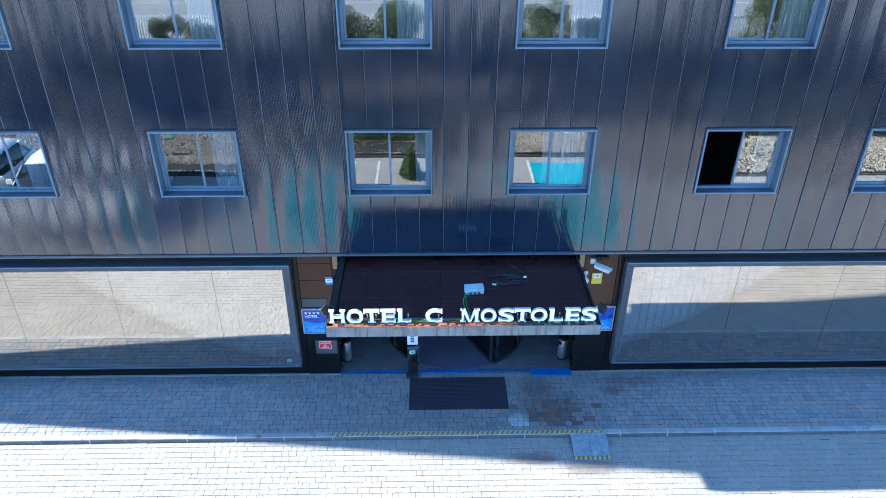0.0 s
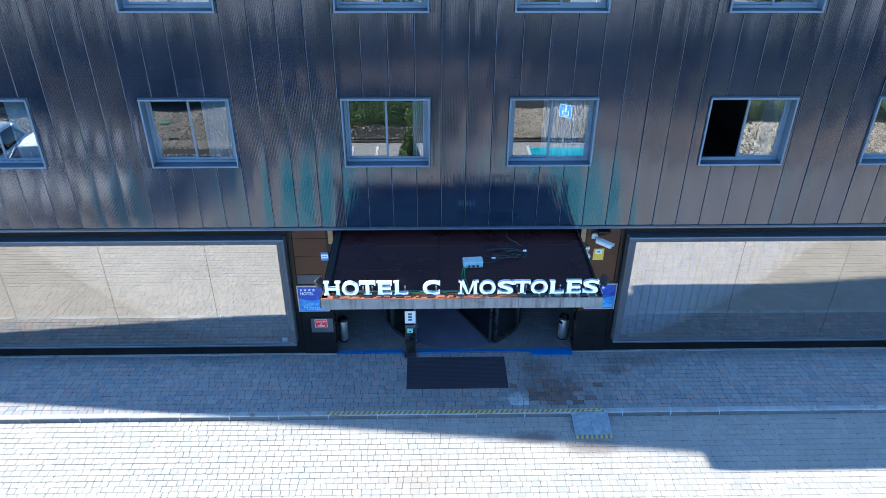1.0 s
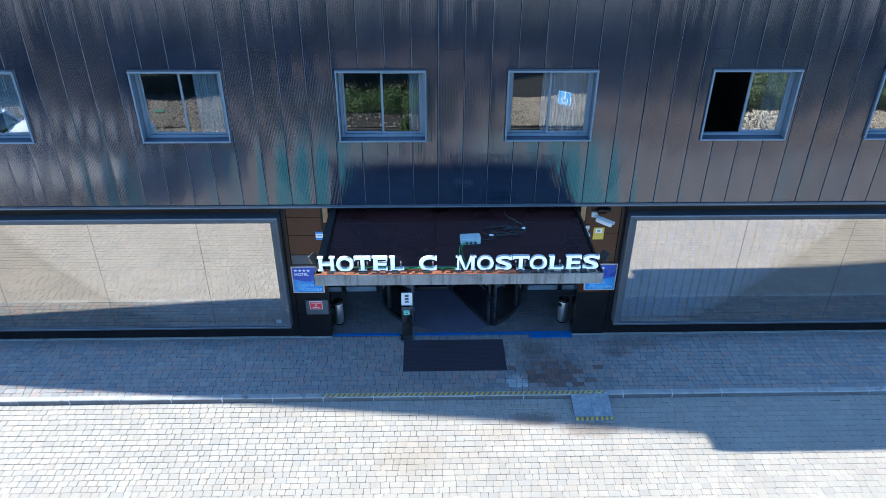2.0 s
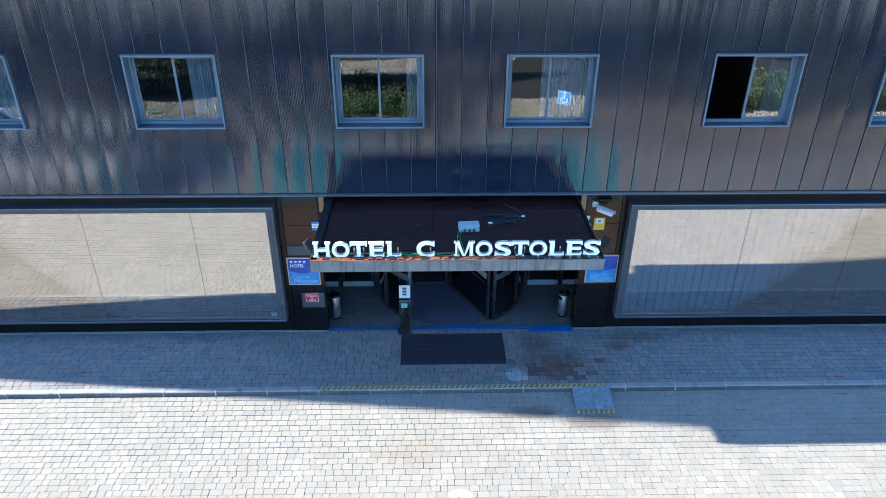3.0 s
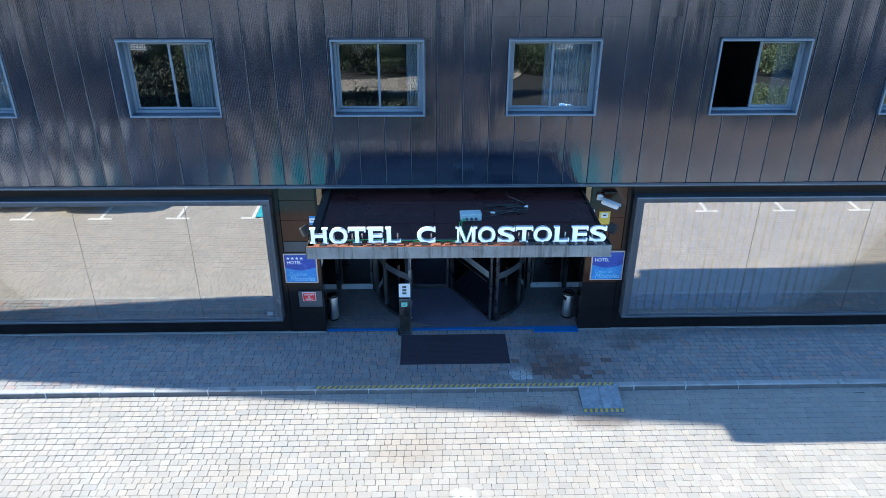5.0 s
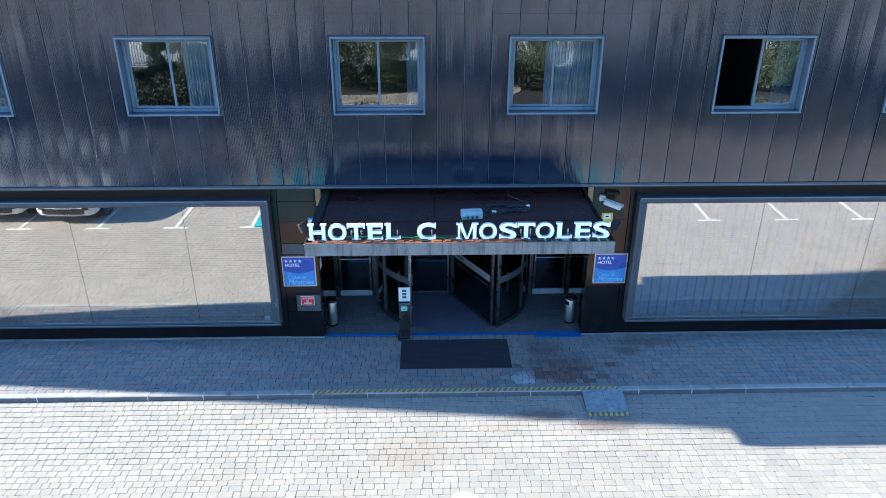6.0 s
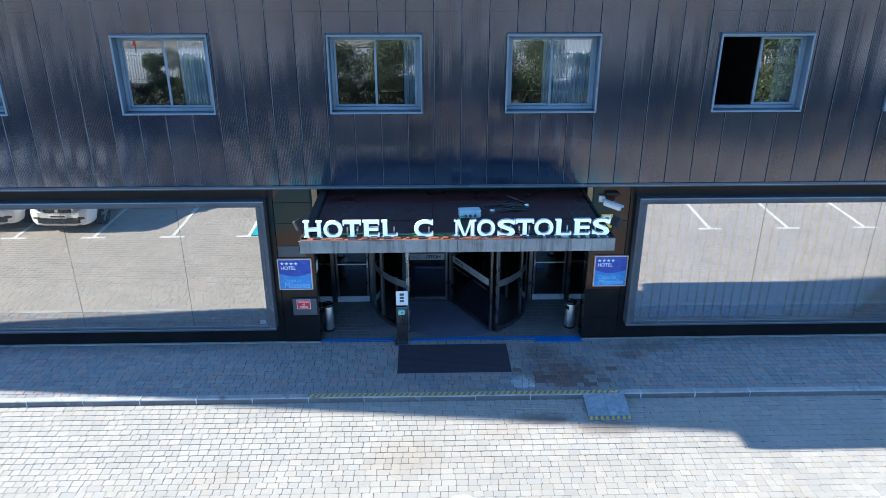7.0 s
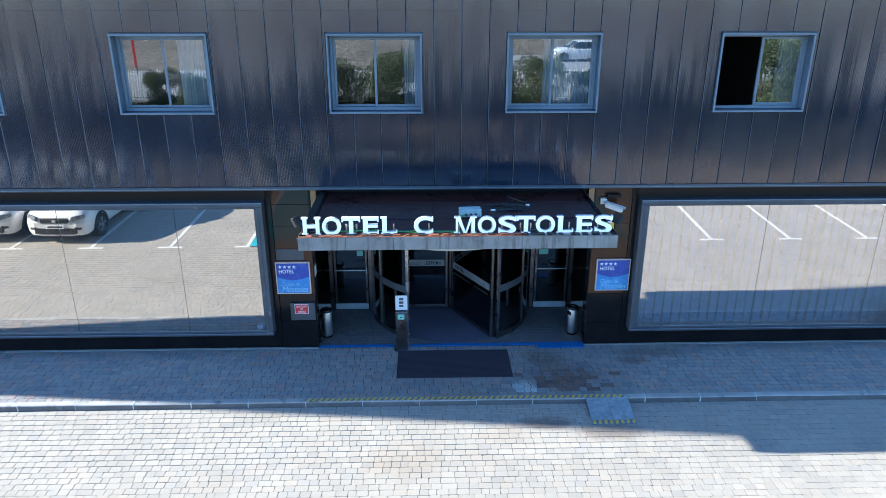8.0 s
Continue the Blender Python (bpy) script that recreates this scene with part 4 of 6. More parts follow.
def big_letter(ch, x0, x1):
    """A deep white channel letter with small serifs, on two steel feet."""
    W = x1 - x0
    lt = thing("letter_" + ch.lower(), x0, -2.085, CZ + 0.045, "white illuminated channel letter " + ch + " with small serifs", "letter", group="rooftop sign letters")
    inset = {"H": (0.020, 0.020), "T": (0.004, 0.004), "E": (0.022, 0.006), "L": (0.022, 0.006), "M": (0.022, 0.022)}.get(ch, (0.0, 0.0))
    if ch == "M":
        b, mid = bmesh.new(), W / 2
        for quad in (((0.026, 0), (0.056, 0), (0.056, LH), (0.026, LH)), ((W - 0.082, 0), (W - 0.028, 0), (W - 0.028, LH), (W - 0.082, LH)),
                     ((mid - 0.022, 0), (mid + 0.016, 0), (0.088, LH), (0.030, LH)), ((mid - 0.014, 0), (mid + 0.014, 0), (W - 0.060, LH), (W - 0.094, LH))):
            lo, hi = [b.verts.new((x, 0, z)) for x, z in quad], [b.verts.new((x, -0.055, z)) for x, z in quad]
            b.faces.new(lo[::-1]), b.faces.new(hi)
            for k in range(4):
                b.faces.new((lo[k], lo[(k + 1) % 4], hi[(k + 1) % 4], hi[k]))
        bmesh.ops.recalc_face_normals(b, faces=b.faces)
    else:
        b = words(ch, W - inset[0] - inset[1], LH, 0.055, 0.022)
        bmesh.ops.translate(b, vec=(inset[0], 0, 0), verts=b.verts)
    serif = {"H": ((0, 0), (0, 1), (1, 0), (1, 1)), "T": ((0, 1), (1, 1), (0.5, 0)), "E": ((1, 0), (1, 1), (0, 0), (0, 1)), "L": ((0, 0), (0, 1), (1, 0)),
             "M": ((0, 0), (1, 0), (0, 1), (1, 1)), "C": ((1, 0.9),), "S": ((0, 0.1), (1, 0.9))}.get(ch, ())
    for u, v in serif:
        cx, cz = u * W, v * LH
        if ch in "TEL" and u == 1 or ch == "T" and u == 0:
            box(b, *((cx, cx + 0.022) if u == 0 else (cx - 0.022, cx)), -0.0555, -0.0005, cz - (0.075 if v else -0.002), cz + (-0.002 if v else 0.075))
        elif ch in "CS":
            box(b, *((cx, cx + 0.020) if u == 0 else (cx - 0.020, cx)), -0.0555, -0.0005, cz - 0.050, cz + 0.026)
        else:
            box(b, cx if u < 0.4 else cx - 0.095 if u > 0.6 else cx - 0.07, cx + 0.095 if u < 0.4 else cx if u > 0.6 else cx + 0.07, -0.0555, -0.0005, cz - (0.026 if v else -0.001), cz + (-0.001 if v else 0.026))
    b.normal_update()
    for f in b.faces:
        f.material_index = 0 if f.normal.y < -0.7 else 1
    part("channel_body", b, [LETTER_FACE, LETTER_SIDE], lt)
    for u in (0.22, 0.78):
        part("foot", boxed(u * W - 0.012, u * W + 0.012, 0.002, 0.03, -0.017, 0.16, 0.002), STEEL, lt)
    return lt


for ch, x0, x1 in LETTERS:
    big_letter(ch, x0, x1)
rail = thing("sign_rail", 0, -2.05, CZ + 0.03, "thin steel mounting rail behind the sign letters", "rail")
part("bar", boxed(-2.28, 2.34, 0.0, 0.03, 0.02, 0.05, 0.003), STEEL_DARK, rail)
for x in (-2.2, -1.4, -0.6, 0.2, 1.0, 1.8, 2.3):
    part("bracket", boxed(x, x + 0.04, -0.01, 0.06, 0.002, 0.019, 0.002), STEEL_DARK, rail)
for side in (-1, 1):
    fd = thing("floodlight", side * 2.44, -1.98, CZ + 0.062, "small black floodlight at the canopy corner", "lamp", group="canopy floodlights")
    part("stem", rod((0, 0, 0), (0, 0, 0.10), 0.012), BLACK, fd)
    part("head", boxed(-0.028, 0.028, -0.085, 0.085, -0.03, 0.13, 0.010), BLACK_MATT, fd, at=pose(side * 0.02, 0, 0.11, 0, side * 28, side * 25))
    part("glass", boxed(-0.022, 0.022, -0.095, -0.0905, -0.015, 0.12), BLACK_MATT, fd, at=pose(side * 0.02, 0, 0.11, 0, side * 28, side * 25))

jb = thing("junction_box", 0.235, -1.13, CZ + 0.014, "weathered pale grey electrical junction box on the canopy", "box")
part("case", boxed(-0.18, 0.18, -0.10, 0.10, 0, 0.085, 0.012, 2), BOX_PLASTIC, jb, at=pose(0, 0, 0, 0, 0, 4))
part("lid", boxed(-0.185, 0.185, -0.105, 0.105, 0.086, 0.125, 0.014, 2), BOX_PLASTIC, jb, at=pose(0, 0, 0, 0, 0, 4))
for x in (-0.08, 0.0, 0.08):
    part("gland", rod((x, -0.125, 0.045), (x, -0.101, 0.045), 0.024), GREY_BOX, jb, at=pose(0, 0, 0, 0, 0, 4))


def coil(cx, cy, z, r0, turns, seed, squash=0.62):
    """Points of a loose flat coil of cable."""
    g = random.Random(seed)
    pts, ox, oy = [], 0, 0
    for i in range(turns * 12 + 1):
        a = i * math.pi / 6
        if i % 12 == 0:
            ox, oy, r = g.uniform(-0.09, 0.09), g.uniform(-0.05, 0.05), r0 * g.uniform(0.75, 1.1)
        pts.append((cx + ox + r * math.cos(a), cy + oy + r * squash * math.sin(a), z + 0.008 * math.sin(a * 0.7) ** 2 + 0.003 * (i // 12)))
    return pts


cab = thing("cable_coil", 0.9, -0.75, CZ + 0.016, "loose coil of dark cable lying on the canopy", "cable")
part("coil", tube(spline(coil(-0.06, 0.0, 0.006, 0.26, 4, 5), 3), 0.006), CABLE_BLACK, cab)
part("inner_coil", tube(spline(coil(0.12, 0.02, 0.008, 0.22, 3, 9), 3), 0.006), CABLE_BLACK, cab)
part("tail", tube(spline([(0.10, 0.9, 0.02), (0.08, 0.62, 0.016), (0.22, 0.42, 0.014), (0.36, 0.22, 0.012), (0.34, 0.02, 0.012)]), 0.010), CABLE_BLACK, cab)
part("lead", tube(spline([(-0.50, -0.34, 0.02), (-0.30, -0.30, 0.008), (-0.05, -0.16, 0.008), (0.1, -0.12, 0.01)]), 0.005), CABLE_BLACK, cab)
part("plug", boxed(-0.035, 0.035, -0.02, 0.02, 0, 0.04, 0.008), SIGN_WHITE, cab, "white plug", at=pose(0.36, 0.08, 0.0, 0, 0, 30))
part("connector", boxed(-0.04, 0.04, -0.015, 0.015, 0, 0.03, 0.006), SIGN_WHITE, cab, "white connector", at=pose(-0.26, -0.16, 0.0, 0, 0, -10))
gc = thing("green_cable", 0.05, -1.3, CZ + 0.016, "green earth cables looping to the sign letters", "cable")
part("drop", tube(spline([(0.10, 0.05, 0.05), (-0.0, -0.02, 0.045), (-0.03, -0.25, 0.012), (0.02, -0.55, 0.03), (0.08, -0.70, 0.06)]), 0.007), CABLE_GREEN, gc)
part("second_drop", tube(spline([(0.12, 0.05, 0.045), (0.03, -0.02, 0.03), (0.02, -0.25, 0.012), (0.05, -0.5, 0.03), (0.06, -0.72, 0.05)]), 0.006), CABLE_GREEN, gc)
part("run", tube(spline([(0.06, -0.78, 0.06), (-0.25, -0.80, 0.035), (-0.55, -0.77, 0.08), (-0.9, -0.79, 0.06), (-1.4, -0.79, 0.09), (-1.9, -0.78, 0.07), (-2.25, -0.76, 0.12)]), 0.007), CABLE_GREEN, gc)
part("second_run", tube(spline([(0.06, -0.79, 0.05), (-0.3, -0.76, 0.05), (-0.7, -0.80, 0.05), (-1.2, -0.76, 0.075), (-1.8, -0.80, 0.08), (-2.2, -0.77, 0.09)]), 0.005), CABLE_GREEN, gc)
part("far_run", tube(spline([(1.7, -0.72, 0.05), (1.8, -0.62, 0.12), (1.95, -0.58, 0.14), (2.1, -0.62, 0.10), (2.15, -0.74, 0.04)]), 0.005), CABLE_BLACK, gc)

# ---------------------------------------------------------------- revolving door and side doors
DX, DY, DR = 0.03, 2.05, 1.69
FZ = WALK_Z + 0.012
rv = thing("revolving_door", DX, DY, FZ, "large three-wing revolving door of dark glass and steel", "door")
A0 = math.degrees(math.atan2(0.58 - DY, 0.83))
for a0, a1 in ((A0 + 3, 0), (180, -180 - A0 - 3)):
    lo, hi = min(a0, a1 % 360 if a0 == 180 else a1), max(a0, a1 % 360 if a0 == 180 else a1)
    p = part("curved_pane", arc_wall(0, 0, DR - 0.008, DR + 0.004, lo, hi, 0.10, 1.98), DOOR_GLASS, rv)
    p.visible_shadow = False
    part("curved_skirting", arc_wall(0, 0, DR - 0.03, DR + 0.03, lo, hi, 0, 0.10), STEEL_DARK, rv)
    part("curved_head", arc_wall(0, 0, DR - 0.03, DR + 0.03, lo, hi, 1.982, 2.046), STEEL_DARK, rv)
    part("film_band", arc_wall(0, 0, DR + 0.006, DR + 0.008, lo, hi, 1.02, 1.17), GREY_BOX, rv, "frosted band on the glass")
    for a in (lo, lo + (hi - lo) * 0.5, hi):
        c, s = math.cos(radians(a)), math.sin(radians(a))
        part("post", boxed(-0.030, 0.030, -0.034, 0.034, 0.0, 2.046, 0.006), STEEL if abs(a + 180 + A0 + 3) < 0.5 or abs(a - 180 + A0 + 3) < 0.5 or a == hi and a0 == 180 else STEEL_DARK, rv, at=pose(DR * c, DR * s, 0, 0, 0, a))
part("crown", arc_wall(0, 0, 0.0, DR + 0.06, 180, 360, 2.048, 2.62, 40), WHITE_WALL, rv, "beige curved crown")
part("centre_post", rod((0, 0, 0), (0, 0, 2.046), 0.045, 20), STEEL_DARK, rv)
for a in (-61.0, 179.0, 59.0):
    turn = pose(0, 0, 0, 0, 0, a)
    wing = bmesh.new()
    for x0, x1, z0, z1 in ((0.06, 0.11, 0.02, 2.03), (1.588, 1.64, 0.02, 2.03), (0.115, 1.583, 0.02, 0.09), (0.115, 1.583, 1.96, 2.03)):
        box(wing, x0, x1, -0.025, 0.025, z0, z1, 0.004)
    wg = part("wing", wing, STEEL_DARK, rv, at=turn)
    p = part("pane", boxed(0.112, 1.586, -0.005, 0.005, 0.092, 1.958), DOOR_GLASS, wg)
    p.visible_shadow = False
    part("film_band", boxed(0.13, 1.54, 0.0065, 0.0085, 1.02, 1.17), FILM, wg)
    part("film_band", boxed(0.13, 1.54, -0.0085, -0.0065, 1.02, 1.17), FILM, wg)
    for y in (0.0098, -0.0088):
        part("lettering", words("HOTEL", 0.34, 0.075, 0.001, 0.02), BLACK, wg, at=pose(0.22, y, 1.057))
        part("lettering", words("Ciudad de Móstoles", 0.72, 0.085, 0.001, 0.0, 0.3), GREY_BOX, wg, at=pose(0.66, y, 1.05))
    part("push_bar", rod((0.13, -0.05, 0.95), (1.54, -0.05, 0.95), 0.012), STEEL_DARK, wg)
single("door_carpet", arc_wall(DX, DY, 0.0, DR - 0.04, 180, 360, FZ - 0.004, FZ + 0.006, 40), CARPET, "dark blue carpet inside the revolving door", "carpet")


single("wall_notice", boxed(-2.6705, -2.6665, 0.42, 0.60, 1.60, 1.82), SIGN_WHITE, "small white paper notice on the black side wall", "notice")


def side_door(name, x0, x1):
    d = thing(name, (x0 + x1) / 2, 2.05, FZ, "dark glass side door with a steel kick plate and push bar", "door", group="side doors", kind="structure")
    h = (x1 - x0) / 2
    for a in (-h - 0.11, h + 0.02):
        part("post", boxed(a, a + 0.09, -0.05, 0.05, 0, 2.84, 0.006), STEEL_DARK, d)
    part("head_rail", boxed(-h - 0.018, h + 0.018, -0.04, 0.04, 2.2, 2.30, 0.005), STEEL_DARK, d)
    lf = part("leaf_frame", box(box(boxed(-h, -h + 0.05, -0.022, 0.022, 0.14, 2.19, 0.004), h - 0.05, h, -0.022, 0.022, 0.14, 2.19, 0.004), -h + 0.051, h - 0.051, -0.022, 0.022, 2.12, 2.19, 0.004), STEEL_DARK, d)
    part("kick_plate", boxed(-h, h, -0.026, 0.022, 0.01, 0.138, 0.003), SIGN_EDGE_GREY, d)
    p = part("pane", boxed(-h + 0.051, h - 0.051, -0.005, 0.005, 0.14, 2.118), DOOR_GLASS, d)
    p.visible_shadow = False
    part("push_bar", rod((-h + 0.03, -0.055, 0.955), (h - 0.03, -0.055, 0.955), 0.014), ALU, d)
    part("handle", boxed(h - 0.035 if x0 < 0 else -h + 0.005, h - 0.005 if x0 < 0 else -h + 0.035, -0.06, -0.027, 0.86, 1.02, 0.006), ALU, d)
    part("notice", boxed(h - 0.22 if x0 < 0 else -h + 0.08, h - 0.09 if x0 < 0 else -h + 0.28, -0.0085, -0.006, 1.28, 1.40), MINT, d, "pale blue notice on the glass")
    t = part("transom_pane", boxed(-h - 0.018, h + 0.018, -0.005, 0.005, 2.302, 2.84), DOOR_GLASS, d)
    t.visible_shadow = False
    return d


def sidelight(x0, x1):
    """A narrow fixed pane beside a door, with a kick plate and a bar."""
    d = thing("window_sidelight", (x0 + x1) / 2, 2.05, FZ, "narrow dark glass sidelight with a steel kick plate", "window", group="entrance sidelights", kind="structure")
    h = (x1 - x0) / 2
    part("kick_plate", boxed(-h, h, -0.026, 0.022, 0.01, 0.138, 0.003), SIGN_EDGE_GREY, d)
    part("bar", boxed(-h, h, -0.030, 0.022, 0.93, 0.965, 0.003), STEEL_DARK, d)
    for z0, z1 in ((0.14, 0.928), (0.967, 2.84)):
        part("pane", boxed(-h, h, -0.005, 0.005, z0, z1), DOOR_GLASS, d).visible_shadow = False


side_door("door_1", -2.52, -1.79)
side_door("door_2", 1.89, 2.62)
sidelight(-3.05, -2.635)
sidelight(2.735, 3.05)
single("wall_transom", boxed(-3.055, 3.055, 2.02, 2.10, 2.852, 2.953), BLACK, "black beam above the entrance doors", "wall", kind="structure")
lobby = thing("reception_counter", 0.2, 6.2, 0.112, "dim reception counter inside the lobby", "counter")
part("front", boxed(-1.6, 1.6, 0, 0.08, 0, 1.05, 0.01), PANEL, lobby)
part("top", boxed(-1.66, 1.66, -0.06, 0.6, 1.052, 1.09, 0.006), WHITE_WALL, lobby)


# ---------------------------------------------------------------- things at the entrance
def ash_bin(x, y, label):
    b = thing("litter_bin", x, y, WALK_Z + 0.012, label, "bin", group="entrance litter bins")
    part("base_ring", lathe([(0.112, 0), (0.115, 0.005), (0.115, 0.03), (0.109, 0.034)]), BLACK, b)
    part("body", lathe([(0.108, 0.035), (0.110, 0.04), (0.110, 0.555), (0.108, 0.56)]), BIN_STEEL, b)
    part("head", lathe([(0.113, 0.562), (0.115, 0.566), (0.115, 0.60), (0.108, 0.612), (0.085, 0.612), (0.08, 0.59), (0.02, 0.585)]), BLACK, b, "black ashtray head")
    part("slot", boxed(-0.05, 0.05, -0.118, -0.094, 0.44, 0.53, 0.01), BLACK, b, "black litter opening", at=pose(0, 0, 0, 0, 0, -55))
    g = bmesh.new()
    for k in range(5):
        box(g, -0.05 + 0.022 * k, -0.043 + 0.022 * k, -0.06, 0.06, 0.60, 0.608)
    part("grid", g, STEEL, b)
    return b


ash_bin(-2.56, 0.80, "brushed steel cylindrical litter bin with an ashtray top")
ash_bin(2.52, 0.80, "brushed steel cylindrical litter bin with an ashtray top")

kd = thing("hand_gel_stand", -1.0, 0.24, WALK_Z, "grey steel pillar stand with a white information card", "stand")
part("foot_plate", boxed(-0.15, 0.15, -0.13, 0.15, 0, 0.012, 0.003), STEEL_DARK, kd)
part("pillar", boxed(-0.115, 0.115, -0.05, 0.05, 0.013, 0.795, 0.008), STEEL_DARK, kd)
part("backboard", boxed(-0.118, 0.118, 0.0, 0.02, 0.80, 1.10, 0.004), SIGN_WHITE, kd, "white information card", at=pose(0, 0, 0, -8, 0, 0))
for z0, z1 in ((0.87, 0.915), (0.935, 0.985), (1.005, 1.055)):
    part("card_picture", boxed(-0.045, 0.04, -0.004, -0.001, z0, z1), FRAME_DARK, kd, "grey picture", at=pose(0, 0, 0, -8, 0, 0))
part("dispenser", boxed(-0.07, 0.06, -0.105, -0.051, 0.69, 0.79, 0.008), MINT, kd, "mint green dispenser")
part("dispenser_mark", boxed(-0.02, 0.02, -0.108, -0.1055, 0.73, 0.75), BLACK, kd)

dm = thing("doormat", 0.012, -0.39, WALK_Z + 0.001, "dark navy ribbed rubber doormat", "doormat")
part("base", boxed(-1.087, 1.087, -0.515, 0.515, 0, 0.012, 0.004), MAT, dm)
for k in range(24):
    part("tread_rib", boxed(-1.06, 1.06, -0.503 + 0.0425 * k, -0.478 + 0.0425 * k, 0.0125, 0.018, 0.002), MAT, dm)

edge = thing("entrance_edging", 0, 0.33, WALK_Z, "worn blue painted edging across the entrance threshold", "edging", kind="structure")
for x0, x1, y0, y1, z in ((-2.65, -1.16, -0.035, 0.055, 0.022), (-0.86, 0.35, -0.04, 0.055, 0.022), (0.353, 1.72, -0.035, 0.055, 0.024), (1.723, 2.66, -0.16, 0.055, 0.030)):
    part("edging_strip", boxed(x0, x1, y0, y1, 0.001, z, 0.006), BLUE_PAINT, edge)

def slanted(bm, corners, z0, z1):
    """A flat prism over the given corners, which run anticlockwise."""
    lo = [bm.verts.new((x, y, z0)) for x, y in corners]
    hi = [bm.verts.new((x, y, z1)) for x, y in corners]
    bm.faces.new(hi), bm.faces.new(lo[::-1])
    for i in range(len(lo)):
        j = (i + 1) % len(lo)
        bm.faces.new((lo[i], lo[j], hi[j], hi[i]))


rp = thing("kerb_ramp", 2.675, -1.665, ROAD_Z, "silver sheet-metal kerb ramp with a hazard-striped lower edge", "ramp")
for x0, x1 in ((-0.375, -0.003), (0.003, 0.375)):
    bm = bmesh.new()
    n, m2 = 8, 12
    g = [[None] * (m2 + 1) for _ in range(n + 1)]
    crease = random.Random(int(x0 * 1000))
    for i in range(n + 1):
        for j in range(m2 + 1):
            x, y = x0 + (x1 - x0) * i / n, 0.06 - 0.55 * j / m2
            z = 0.110 - 0.116 * j / m2 + 0.015 * noise.noise(Vector((x * 11, y * 8, 3))) + crease.uniform(-0.003, 0.003)
            g[i][j] = bm.verts.new((x, y, z))
    for i in range(n):
        for j in range(m2):
            bm.faces.new((g[i][j], g[i][j + 1], g[i + 1][j + 1], g[i + 1][j])).smooth = True
    bmesh.ops.solidify(bm, geom=bm.faces[:], thickness=0.004)
    bmesh.ops.recalc_face_normals(bm, faces=bm.faces)
    part("tread_sheet", bm, TREAD, rp)
part("toe_plate", boxed(-0.378, 0.378, -0.60, -0.492, -0.026, -0.009, 0.004), HAZARD_GREY, rp, "grey toe plate")
for k in range(8):
    s = bmesh.new()
    x = -0.365 + 0.096 * k
    slanted(s, ((x, -0.597), (x + 0.05, -0.597), (x + 0.065, -0.496), (x + 0.015, -0.496)), -0.0085, -0.006)
    part("hazard_stripe", s, YELLOW, rp)
for x in (-0.377, 0.371):
    wedge = bmesh.new()
    q = [(0.06, 0.004), (-0.49, -0.024), (-0.49, -0.012), (0.06, 0.10)]
    a = [wedge.verts.new((x, y, z)) for y, z in q]
    b = [wedge.verts.new((x + 0.006, y, z)) for y, z in q]
    wedge.faces.new(a), wedge.faces.new(b[::-1])
    for k in range(4):
        wedge.faces.new((a[k], b[k], b[(k + 1) % 4], a[(k + 1) % 4]))
    bmesh.ops.recalc_face_normals(wedge, faces=wedge.faces)
    part("side_plate", wedge, FRAME_DARK, rp)

# ---------------------------------------------------------------- forecourt markings
def flat(name, x0, x1, y0, y1, material, label, category, group=""):
    return single(name, boxed(x0, x1, y0, y1, LOT_Z + 0.004, LOT_Z + 0.008), material, label, category, group, "structure")


for x in (-16.48, -14.28, -12.08, -9.87, -7.67, -5.52, 5.47, 7.73, 10.03, 12.30, 14.6):
    ty = -6.16 if x < 0 else -6.40
    bm = boxed(x - 0.05, x + 0.05, -11.9, ty - 0.11, LOT_Z + 0.004, LOT_Z + 0.008)
    for q in bm.verts:
        q.co.x += 0.04 * (ty - q.co.y) if x > 0 else 0.0
    box(bm, x - 0.34, x + 0.34, ty - 0.108, ty, LOT_Z + 0.004, LOT_Z + 0.008)
    single("bay_line", bm, WHITE_PAINT, "white painted T-shaped parking bay line", "road marking", "bay lines", "structure")
for x in (-3.36, -2.45, 3.16):
    flat("bay_line", x - 0.05, x + 0.05, -12.1, -6.4, WHITE_PAINT, "white painted parking bay line", "road marking", "bay lines")
flat("bay_paint", -5.46, -3.42, -11.7, -6.2, TEAL, "teal painted disabled parking bay", "road marking", "painted bays")
flat("bay_paint", 3.22, 5.38, -11.9, -6.2, TEAL, "teal painted disabled parking bay", "road marking", "painted bays")

# ---------------------------------------------------------------- planted bank, fence and street opposite the hotel
def bank_z(x, y):
    t = min(max((-12.7 - y) / 11.0, 0), 1)
    return 0.08 + 0.72 * t + 0.10 * noise.noise(Vector((x * 0.3, y * 0.3, 0)))


def grid_sheet(name, x0, x1, nx, y0, y1, ny, zf, material, label, category):
    vs = [(x0 + (x1 - x0) * i / nx, y0 + (y1 - y0) * j / ny, zf(x0 + (x1 - x0) * i / nx, y0 + (y1 - y0) * j / ny)) for j in range(ny + 1) for i in range(nx + 1)]
    fs = [(j * (nx + 1) + i, j * (nx + 1) + i + 1, (j + 1) * (nx + 1) + i + 1, (j + 1) * (nx + 1) + i) for j in range(ny) for i in range(nx)]
    return tagged(new(name, sheet(name, vs, fs, material, True)), label, category, kind="structure")


